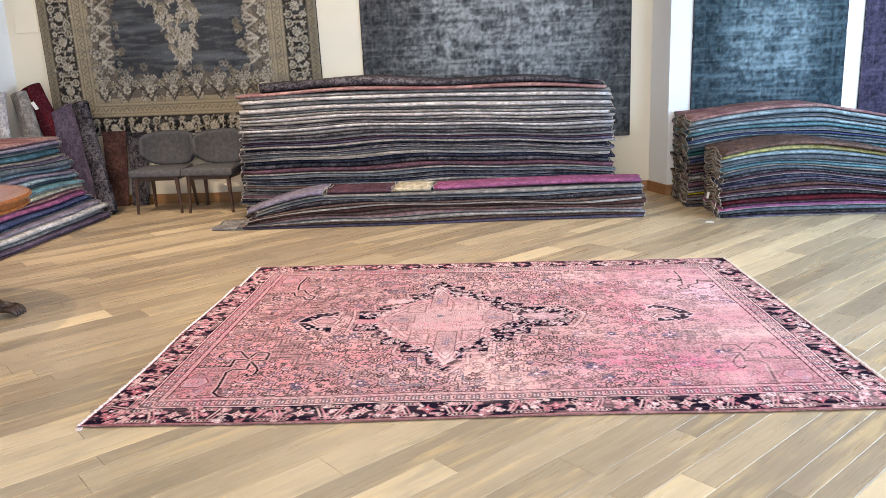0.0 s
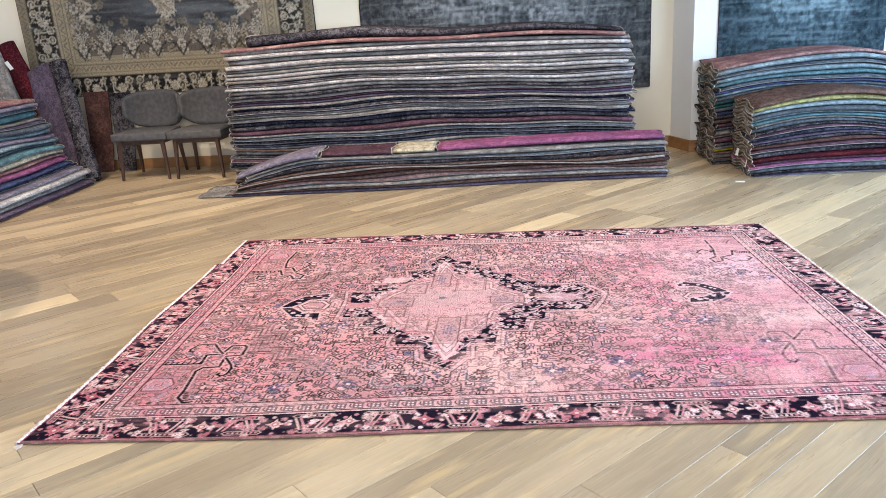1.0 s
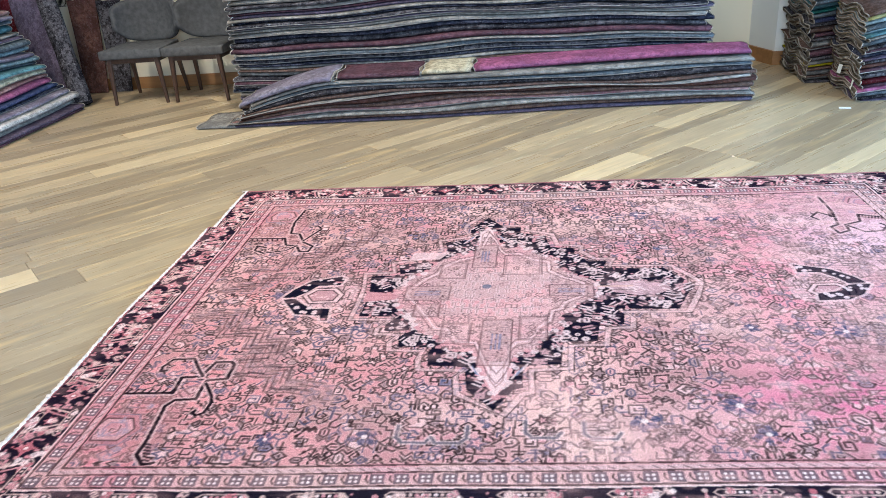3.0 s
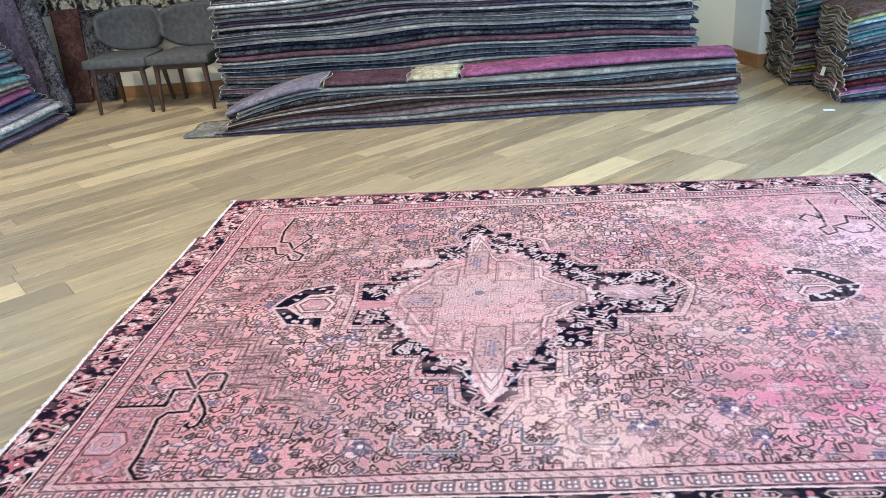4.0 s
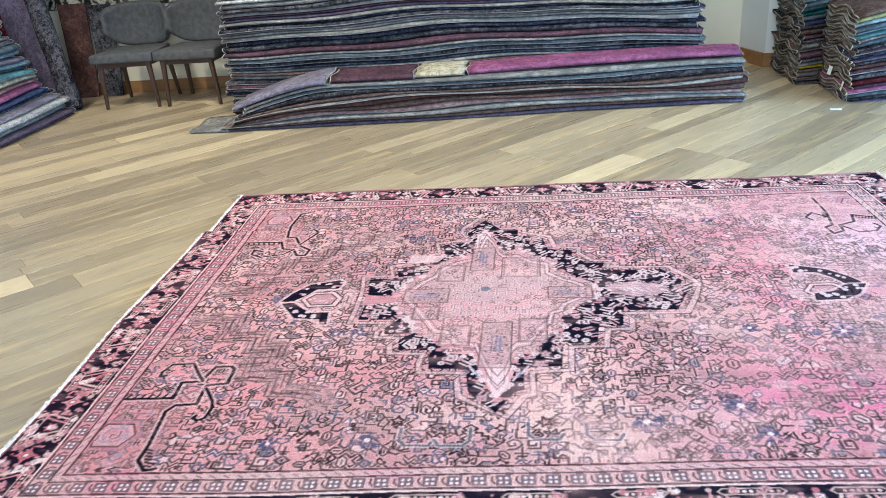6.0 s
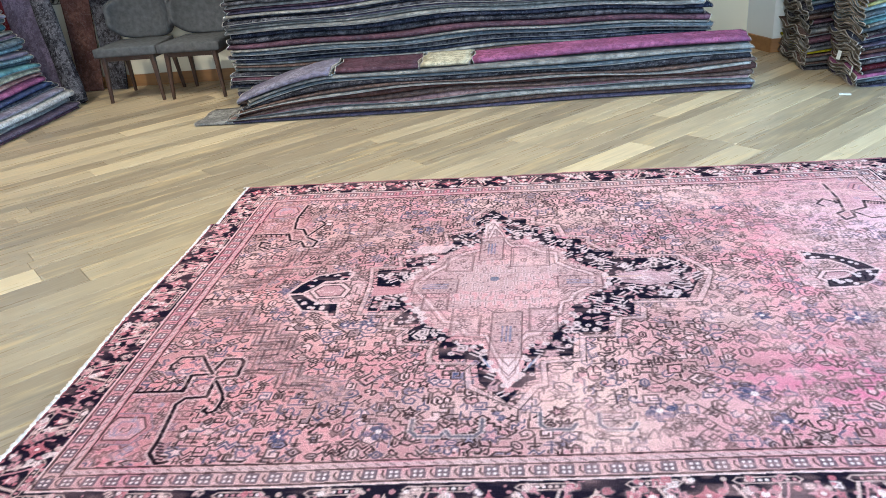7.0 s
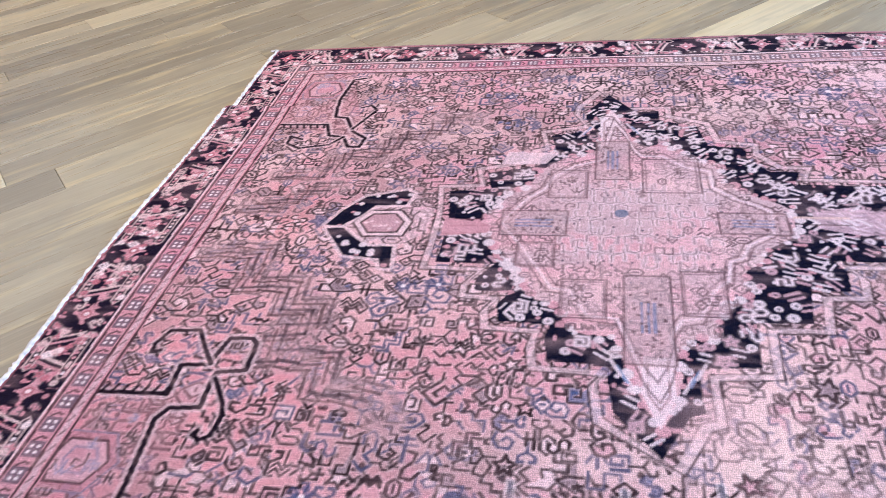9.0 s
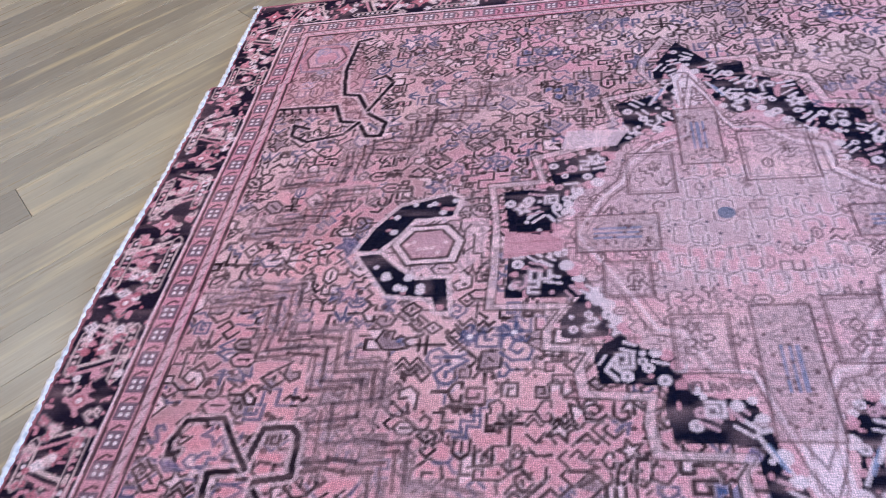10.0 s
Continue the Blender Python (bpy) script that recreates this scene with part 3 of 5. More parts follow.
    # figures in the band: rings, paired leaves, brackets and barred dots
    for j in range(44):
        for i in range(38):
            x, y = -0.76 + i * 0.036 + rng.normal(0, 0.008), -0.92 + j * 0.036 + rng.normal(0, 0.008)
            if not in_band(x, y):
                continue
            tint = CREAM if rng.random() < 0.75 else (0.50, 0.27, 0.29)
            kind = rng.random()
            if kind < 0.32:
                d.disc(x, y, rng.uniform(0.009, 0.0145), tint, 0.92)
                d.disc(x, y, 0.004, NAVY, 0.7)
            elif kind < 0.68:
                turn = rng.choice((0.785, -0.785, 0.3, -0.3)) + rng.normal(0, 0.15)
                for o in (-0.009, 0.009):
                    px, py = x - o * math.sin(turn), y + o * math.cos(turn)
                    q = rng.uniform(0.010, 0.018)
                    d.stroke([(px - q * math.cos(turn), py - q * math.sin(turn)), (px + q * math.cos(turn), py + q * math.sin(turn))], rng.uniform(0.006, 0.010), tint, 0.9)
            elif kind < 0.86:
                glyph(d, x, y, rng.uniform(0.028, 0.044), tint, None, 0.0065, 0.9, int(rng.choice((0, 4, 7, 9, 11))), int(rng.integers(4)) * 1.5708)
            else:
                d.disc(x, y, 0.006, tint, 0.9)
    # the worn inner rim: ground colour eats into the indigo
    rim = list(zip(inner, inner[1:] + inner[:1]))
    for (ax, ay), (bx, by) in rim:
        n = max(2, int(math.hypot(bx - ax, by - ay) / 0.022))
        for q in range(n):
            x, y = ax + (bx - ax) * q / n, ay + (by - ay) * q / n
            out = 0.012 / (math.hypot(x - cx, y - cy) + 0.01)
            if rng.random() < 0.75:
                d.disc(x + (x - cx) * out * rng.uniform(-0.6, 1.5), y + (y - cy) * out * rng.uniform(-0.6, 1.5), rng.uniform(0.007, 0.017), CREAM if rng.random() < 0.6 else ROSE, 0.9)
    # right arm: a pale heart in a field of slanting leaves
    core = [(0.245, -0.075), (0.345, -0.050), (0.450, -0.082), (0.476, -0.116), (0.440, -0.156), (0.352, -0.176), (0.249, -0.146)]
    d.fill(core, (0.55, 0.33, 0.35), 0.75)
    for k in range(34):
        x, y = rng.uniform(0.24, 0.50), rng.uniform(-0.25, 0.03)
        f = 1 if y > -0.11 else -1
        d.stroke([(x - 0.018, y - 0.012 * f), (x, y), (x + 0.010, y + 0.014 * f)], rng.uniform(0.007, 0.011), CREAM if k % 3 else MAUVE, 0.85)
    d.stroke([(0.20, -0.10), (0.33, -0.10)], 0.010, (0.60, 0.36, 0.30), 0.8)
    d.stroke([(0.20, -0.13), (0.33, -0.13)], 0.006, BROWN, 0.6)
    # the red bar between the two left-hand blocks, and the pale gap above them
    d.fill([(-0.725, -0.213), (-0.598, -0.192), (-0.575, -0.165), (-0.622, -0.143), (-0.727, -0.124)], (0.50, 0.23, 0.25))
    for q in (-0.20, -0.165, -0.135):
        d.stroke([(-0.72, q), (-0.60, q + 0.008)], 0.004, (0.34, 0.12, 0.15), 0.6)
    d.fill([(-0.60, 0.162), (-0.465, 0.166), (-0.43, 0.232), (-0.585, 0.24)], (0.66, 0.43, 0.43), 0.75)
    # tips: pale spears flanked by slanting blue leaves
    for tip, s in ((0.514, 1), (-0.834, -1)):
        mx = -0.272 if s > 0 else -0.165
        d.fill([(mx, tip), (mx + 0.035, tip - 0.09 * s), (mx + 0.03, tip - 0.2 * s), (mx - 0.03, tip - 0.2 * s), (mx - 0.035, tip - 0.09 * s)], (0.66, 0.46, 0.46), 0.8)
        d.stroke([(mx - 0.022, tip - 0.2 * s), (mx - 0.022, tip - 0.09 * s), (mx, tip - 0.05 * s), (mx + 0.022, tip - 0.09 * s), (mx + 0.022, tip - 0.2 * s)], 0.006, (0.36, 0.20, 0.20), 0.8)
        for g in (-1, 1):
            for k in range(3):
                x, y = mx + g * (0.05 + 0.014 * k), tip - (0.10 + 0.02 * k) * s
                d.stroke([(x, y), (x + g * 0.022, y - 0.045 * s)], 0.008, (0.22, 0.23, 0.34) if k % 2 else CREAM, 0.85)
    # inside: four panelled arms round a rose square with rows of pale hooks
    LINE = (0.15, 0.075, 0.085)
    for j in range(30):
        for i in range(24):
            x, y = -0.58 + i * 0.034 + rng.normal(0, 0.006), -0.62 + j * 0.037 + rng.normal(0, 0.006)
            jj, ii = int((y - d.y0) / d.step), int((x - d.x0) / d.step)
            if not band_in[jj, ii] or rng.random() < 0.15:
                continue
            near = abs(x + 0.2) < 0.2 and abs(y + 0.12) < 0.2
            if near and rng.random() < 0.75:
                f = 1 if j % 2 else -1
                hook = [(x - 0.018, y - 0.014 * f), (x - 0.018, y + 0.012 * f), (x, y + 0.018 * f), (x + 0.016, y + 0.010 * f), (x + 0.016, y - 0.008 * f)]
                d.stroke(hook, 0.014, (0.62, 0.41, 0.41), 0.6)
                d.stroke(hook, 0.004, LINE, 0.65)
            else:
                glyph(d, x, y, rng.uniform(0.028, 0.046), LINE, (0.62, 0.36, 0.36) if rng.random() < 0.4 else None, 0.0055, rng.uniform(0.4, 0.85), int(rng.integers(len(GLYPHS))), int(rng.integers(4)) * 1.5708)
            if rng.random() < 0.45:
                d.disc(x + 0.02, y + 0.02, 0.0045, (0.09, 0.06, 0.09), 0.85)
    for f, lw, lc in ((0.90, 0.005, LINE), (0.86, 0.008, (0.68, 0.46, 0.46)), (0.82, 0.005, LINE)):
        d.stroke([(cx + f * (x - cx), cy + f * (y - cy)) for x, y in inner], lw, lc, 0.7, True)
    for x0, x1, y0, y1 in ((-0.315, -0.215, 0.08, 0.30), (-0.235, -0.125, -0.66, -0.36), (-0.565, -0.385, -0.20, -0.085), (0.01, 0.18, -0.18, -0.085)):
        panel = [(x0, y0), (x1, y0), (x1, y1), (x0, y1)]
        d.fill(panel, (0.42, 0.265, 0.265), 0.5)
        d.stroke(panel, 0.006, LINE, 0.8, True)
        tall = y1 - y0 > x1 - x0
        xm, ym = (x0 + x1) / 2, (y0 + y1) / 2
        for o in (-0.014, 0.0, 0.014):
            d.stroke([(xm + o, ym - 0.05), (xm + o, ym + 0.05)] if tall else [(xm - 0.05, ym + o), (xm + 0.05, ym + o)], 0.007, (0.16, 0.17, 0.28), 0.7)
        for k in range(26):
            d.disc(rng.uniform(x0 + 0.012, x1 - 0.012), rng.uniform(y0 + 0.012, y1 - 0.012), 0.0045, LINE, 0.8)
    for x, y, w0, h0 in ((-0.39, 0.055, 0.055, 0.075), (-0.10, 0.10, 0.08, 0.09), (-0.33, -0.45, 0.055, 0.07), (-0.05, -0.42, 0.05, 0.08), (-0.46, -0.28, 0.05, 0.05)):
        panel = [(x - w0, y - h0), (x + w0, y - h0), (x + w0, y + h0), (x - w0, y + h0)]
        d.fill(panel, (0.60, 0.36, 0.36), 0.3)
        d.stroke(panel, 0.006, LINE, 0.7, True)
        d.stroke([(x + 0.88 * (px - x), y + 0.88 * (py - y)) for px, py in panel], 0.004, LINE, 0.5, True)
        for k in range(4):
            glyph(d, x + rng.uniform(-0.5, 0.5) * w0, y + rng.uniform(-0.6, 0.6) * h0, 0.034, LINE, None, 0.0055, 0.75, int(rng.integers(len(GLYPHS))), int(rng.integers(4)) * 1.5708)
    d.disc(cx - 0.05, cy + 0.045, 0.019, (0.15, 0.15, 0.22), 0.85)

    # two pendants, indigo with pale dots
    left = [[(-1.064, -0.172), (-1.034, -0.101), (-0.982, -0.029), (-0.868, 0.007), (-0.846, -0.005), (-0.856, -0.063), (-0.946, -0.069), (-0.979, -0.126), (-1.023, -0.176)],
            [(-1.056, -0.193), (-0.974, -0.308), (-0.869, -0.321), (-0.857, -0.358), (-0.837, -0.359), (-0.849, -0.270), (-0.915, -0.276), (-0.968, -0.234), (-1.012, -0.190)]]
    right = [[(0.971, 0.062), (1.096, 0.015), (1.158, -0.046), (1.197, -0.107), (1.135, -0.108), (1.104, -0.052), (1.048, -0.001), (0.973, -0.001)],
             [(1.197, -0.107), (1.149, -0.181), (1.086, -0.222), (0.984, -0.230), (0.994, -0.183), (1.066, -0.164), (1.124, -0.112)]]
    for arms, a, tip, base in ((left, 1.0, -1.02, -0.765), (right, 0.9, 1.16, 0.90)):
        body = [(tip, -0.15), (0.7 * tip + 0.3 * base, -0.04), (0.4 * tip + 0.6 * base, 0.03), (base, -0.08), (base, -0.2), (0.4 * tip + 0.6 * base, -0.3), (0.7 * tip + 0.3 * base, -0.26)]
        d.fill(body, (0.66, 0.40, 0.40), 0.55)
        for k in range(26):
            x, y = 0.45 * tip + 0.55 * base + rng.uniform(-0.11, 0.11), -0.14 + rng.uniform(-0.15, 0.15)
            glyph(d, x, y, rng.uniform(0.03, 0.06), BROWN, None, 0.006, 0.75 * a, int(rng.integers(len(GLYPHS))), int(rng.integers(4)) * 1.5708)
        hx = 0.55 * tip + 0.45 * base
        for f, fillc in ((1.0, (0.70, 0.46, 0.45)), (0.72, (0.40, 0.19, 0.21))):
            heart = [(hx + f * px, -0.16 + f * py) for px, py in ((-0.085, 0.0), (-0.045, 0.062), (0.045, 0.066), (0.09, 0.012), (0.075, -0.06), (-0.04, -0.066))]
            d.fill(heart, fillc, 0.8 * a)
            d.stroke(heart, 0.007, BROWN, 0.9 * a, True)
        for k in range(7):
            d.disc(hx - 0.045 + 0.015 * k, -0.16 + rng.normal(0, 0.014), 0.006, (0.66, 0.42, 0.41), 0.85)
        for arm in arms:
            d.stroke(arm, 0.030, (0.68, 0.45, 0.44), 0.6 * a, True)
            d.fill(arm, NAVY, 0.98 * a)
            d.stroke(arm, 0.006, NAVY, 0.95 * a, True)
            xs, ys = [p[0] for p in arm], [p[1] for p in arm]
            for k in range(26):
                x, y = rng.uniform(min(xs), max(xs)), rng.uniform(min(ys), max(ys))
                jj, ii = int((y - d.y0) / d.step), int((x - d.x0) / d.step)
                if d.inside(arm, (slice(jj, jj + 1), slice(ii, ii + 1))).any():
                    d.disc(x, y, rng.uniform(0.006, 0.012), (0.62, 0.45, 0.45), 0.9)

    # corner pieces: black combs and hooks round a field of mauve
    near_left = ([(-1.488, -0.802), (-1.465, -0.841), (-1.238, -0.832), (-1.247, -0.742), (-1.181, -0.736), (-1.162, -0.646), (-1.105, -0.643), (-1.088, -0.662), (-1.083, -0.745), (-1.150, -0.758), (-1.150, -0.800), (-1.145, -0.862), (-1.214, -0.870), (-1.233, -0.902), (-1.21, -1.083), (-1.21, -1.14), (-1.17, -1.185), (-1.14, -1.175)],
                 [(-1.175, -0.733), (-1.210, -0.687), (-1.251, -0.625), (-1.328, -0.631), (-1.346, -0.679), (-1.342, -0.708), (-1.322, -0.700)],
                 [(-1.145, -0.776), (-1.098, -0.844), (-1.085, -0.880), (-1.088, -0.933), (-1.107, -0.947), (-1.128, -0.936), (-1.122, -0.922)])
    far_left = ([(-1.480, 0.436), (-1.252, 0.430), (-1.222, 0.352), (-1.166, 0.340), (-1.132, 0.274), (-1.091, 0.271), (-1.086, 0.330), (-1.143, 0.377), (-1.192, 0.477), (-1.238, 0.486), (-1.263, 0.617), (-1.253, 0.785), (-1.210, 0.798)],
                [(-1.166, 0.340), (-1.204, 0.290), (-1.305, 0.268), (-1.357, 0.300), (-1.361, 0.349), (-1.312, 0.328)],
                [(-1.149, 0.396), (-1.120, 0.470), (-1.095, 0.533), (-1.125, 0.570), (-1.157, 0.552)])
    far_right = ([(1.49, 0.520), (1.385, 0.562), (1.369, 0.484), (1.298, 0.452), (1.293, 0.390), (1.245, 0.363), (1.232, 0.432), (1.268, 0.455), (1.280, 0.538), (1.289, 0.604), (1.284, 0.782)],
                 [(1.280, 0.538), (1.225, 0.598), (1.184, 0.547), (1.205, 0.512)],
                 [(1.306, 0.440), (1.352, 0.373), (1.424, 0.380), (1.458, 0.427), (1.443, 0.459)])
    near_right = tuple([(0.13 - x, y + 0.045) for x, y in line] for line in near_left)
    for (comb, *curls), mx, my, a in ((near_left, 1, 1, 1.0), (far_left, 1, -1, 1.0), (far_right, -1, -1, 0.85), (near_right, -1, 1, 0.55)):
        ox, oy = (-1.34, -1.02) if mx > 0 else (1.45, -0.98)
        oy = oy if my > 0 else 0.70
        # a dusky corner with a stepped frame and a small star
        field = [comb[0], comb[2], comb[len(comb) // 2], comb[-2], (comb[-2][0], oy - 0.15 * my), (ox - 0.13 * mx, oy - 0.15 * my)]
        d.fill(field, (0.47, 0.21, 0.22), 0.4)
        for f, lc in ((1.0, (0.25, 0.17, 0.22)), (0.72, BROWN), (0.42, (0.30, 0.2, 0.26))):
            box = [(ox + f * mx * px, oy + f * my * py) for px, py in ((-0.075, 0.07), (0.045, 0.07), (0.085, 0.0), (0.045, -0.08), (-0.075, -0.08), (-0.10, 0.0))]
            d.fill(box, (0.60, 0.34, 0.35) if f == 0.72 else (0.50, 0.20, 0.23), 0.6 * a)
            d.stroke(box, 0.007, lc, 0.8 * a, True)
        for k in range(22):
            x, y = ox + rng.uniform(-0.12, 0.13), oy + rng.uniform(-0.15, 0.15)
            glyph(d, x, y, rng.uniform(0.022, 0.042), BROWN if k % 3 else (0.28, 0.22, 0.30), None, 0.0055, 0.7 * a, int(rng.integers(len(GLYPHS))), int(rng.integers(4)) * 1.5708)
        d.stroke(comb, 0.030, HALO, 0.55 * a)
        d.stroke(comb, 0.0125, INK, 0.97 * a)
        for c in curls:
            d.stroke(c, 0.026, HALO, 0.5 * a)
            d.stroke(c, 0.0115, INK, 0.97 * a)
            for q0, q1 in zip(c, c[1:]):
                m0 = ((q0[0] + q1[0]) / 2, (q0[1] + q1[1]) / 2)
                d.stroke([m0, (m0[0] + 0.012 * mx, m0[1] - 0.016 * my)], 0.008, INK, 0.9 * a)
        (ax, ay), (bx, by) = (comb[1], comb[2]) if my > 0 else (comb[0], comb[1])
        for k in range(9):
            x, y = ax + (bx - ax) * (k + 0.5) / 9, ay + (by - ay) * (k + 0.5) / 9
            d.stroke([(x, y), (x + 0.008 * mx, y + (0.024 if my > 0 else -0.024))], 0.009, INK, 0.9 * a)
        (ax, ay), (bx, by) = comb[-4 if my > 0 else -3], comb[-2]
        for k in range(7):
            x, y = ax + (bx - ax) * (k + 0.5) / 7, ay + (by - ay) * (k + 0.5) / 7
            d.stroke([(x, y), (x + 0.020 * mx, y - 0.004)], 0.008, INK, 0.85 * a)

    # borders
    def edge(a, b):
        L = math.hypot(b[0] - a[0], b[1] - a[1])
        ux, uy = (b[0] - a[0]) / L, (b[1] - a[1]) / L
        return a, (ux, uy), (uy, -ux), L
    sides = [edge(NL, FL), edge(FL, FR), edge(FR, NR), edge(NR, NL)]
    dist = np.min([(X - a[0]) * n[0] + (Y - a[1]) * n[1] for a, u, n, L in sides], 0)
    inset = 0.262
    # wear and small motifs in the indigo of the medallion
    indigo = (d.col.sum(-1) < 0.09) & (np.abs(X) < 1.1)
    lay(indigo * np.clip(25.0 * (d.cloud(0.022) - 0.84), 0, 0.85), ROSE)
    lay((dist < inset) * 1.0, ROSE)
    lay((dist < inset) * np.clip(1.7 * (d.cloud(0.3) - 0.4), 0, 0.8), PEACH)
    lay((dist < inset) * np.clip(1.5 * (d.cloud(0.2) - 0.6), 0, 0.8), MAGENTA)

    def band_line(lo, hi, colour, a):
        lay(((dist > lo) & (dist < hi)) * a, colour)
    band_line(0.010, 0.160, NAVY, 0.97)
    lay(((dist > 0.015) & (dist < 0.155)) * np.clip(25.0 * (d.cloud(0.02) - 0.86), 0, 0.9), ROSE)
    lay(((dist > 0.012) & (dist < 0.16) & (X < -1.3)) * np.clip(25.0 * (d.cloud(0.016) - 0.80), 0, 0.92), (0.60, 0.24, 0.27))
    for lo, hi, c, a in ((0.0, 0.012, (0.30, 0.10, 0.11), 0.8), (0.160, 0.166, PALE, 0.6), (0.168, 0.176, BROWN, 0.85), (0.222, 0.229, BROWN, 0.85), (0.231, 0.246, (0.55, 0.36, 0.36), 0.7), (0.252, 0.260, BROWN, 0.9)):
        band_line(lo, hi, c, a)
    for a0, u, n, L in sides:
        def on(s, q):
            return a0[0] + u[0] * s + n[0] * q, a0[1] + u[1] * s + n[1] * q
        # main border: spiked rosettes, slanting leaves and barred rows of dots on indigo
        count = round((L - 0.17) / 0.27)
        unit = (L - 0.17) / count
        tints = (PALE, PEACH, ROSE, (0.50, 0.15, 0.18))
        for k in range(count + 1):
            s = 0.085 + unit * k
            tint = tints[1 + int(rng.integers(3))]
            ring = [on(s + (0.040 if q % 4 == 0 else 0.021) * math.cos(q * 0.3927), 0.085 + (0.040 if q % 4 == 0 else 0.021) * math.sin(q * 0.3927)) for q in range(16)]
            d.fill(ring, tint, 0.93)
            d.disc(*on(s, 0.085), 0.014, (0.40, 0.13, 0.15), 0.9)
            d.disc(*on(s, 0.085), 0.007, PALE, 0.9)
            if k == count:
                continue
            for q0, q1 in ((0.022, 0.044), (0.126, 0.148)):
                a1, b1 = s + rng.uniform(0.04, 0.08), s + unit * rng.uniform(0.62, 0.8)
                d.stroke([on(a1, q0), on(b1, q0), on(b1 + 0.012, (q0 + q1) / 2), on(b1, q1), on(a1, q1), on(a1 - 0.012, (q0 + q1) / 2)], 0.0045, PEACH, 0.8, True)
                for q in range(int((b1 - a1) / 0.017)):
                    d.disc(*on(a1 + 0.008 + 0.017 * q, (q0 + q1) / 2), 0.0055, tints[int(rng.integers(3))], 0.92)
            f = 1 if k % 2 else -1
            m = s + unit / 2
            for o, c2 in ((-0.054, ROSE), (-0.034, PEACH), (0.034, ROSE), (0.054, PEACH)):
                g = f if o < 0 else -f
                d.stroke([on(m + o - 0.012, 0.085 - 0.038 * g), on(m + o, 0.085), on(m + o + 0.014, 0.085 + 0.034 * g)], rng.uniform(0.006, 0.010), c2, 0.92)
            ring = [on(m + (0.022 if q % 2 else 0.013) * math.cos(q * 0.5236), 0.085 + (0.025 if q % 2 else 0.013) * math.sin(q * 0.5236)) for q in range(12)]
            d.fill(ring, (0.52, 0.17, 0.20), 0.9)
            d.disc(*on(m, 0.085), 0.011, PALE, 0.9)
            for q in range(17):
                p = on(s + rng.uniform(0.02, unit - 0.02), rng.uniform(0.02, 0.15))
                glyph(d, p[0], p[1], rng.uniform(0.016, 0.030), tints[int(rng.integers(4))], NAVY if q % 2 else None, 0.0055, 0.85, int(rng.integers(len(GLYPHS))), rng.integers(8) * 0.7854)
            for q in range(10):
                d.disc(*on(s + rng.uniform(0, unit), rng.uniform(0.02, 0.15)), rng.uniform(0.004, 0.011), tints[int(rng.integers(4))], 0.85)
        # guard stripe: little four-dot squares and slanting ticks
        count = int((L - 0.4) / 0.066)
        for k in range(count + 1):
            s = 0.2 + k * (L - 0.4) / count
            d.fill([on(s - 0.021, 0.179), on(s + 0.021, 0.179), on(s + 0.021, 0.220), on(s - 0.021, 0.220)], (0.15, 0.10, 0.125), 0.85)
            for p, q in ((-0.008, 0.191), (0.008, 0.191), (-0.008, 0.207), (0.008, 0.207)):
                d.disc(*on(s + p, q), 0.0048, PALE, 0.95)
            d.stroke([on(s + 0.024, 0.186), on(s + 0.033, 0.199), on(s + 0.030, 0.212)], 0.006, BROWN, 0.8)
        count = int((L - 0.46) / 0.04)
        for k in range(count + 1):
            s = 0.23 + k * (L - 0.46) / count
            d.stroke([on(s - 0.008, 0.234), on(s + 0.008, 0.243)], 0.005, BROWN, 0.6)

    # wear: threads thinned out in streaks along the weft
    lay(np.clip(1.3 * (d.cloud(0.05, 0.016) - 0.60), 0, 0.5) * (1.35 - worn), (0.72, 0.40, 0.37))
    lay(np.clip(1.6 * (d.cloud(0.16, 0.05) - 0.62), 0, 0.6) * np.clip(1.2 - worn, 0, 1), (0.73, 0.42, 0.40))
    # slightly less green and blue towards the left; a power curve deepens the dark colours
    red = np.clip((-X - 0.3) / 1.3, 0, 1)[..., None]
    tone = np.clip(d.col.mean(-1, keepdims=True), 0.004, 1)
    d.col = d.col * (tone / 0.33) ** 0.2 * (1 - red * np.array((0.0, 0.05, 0.05)))
    return d, (FL, FR, NR, NL)


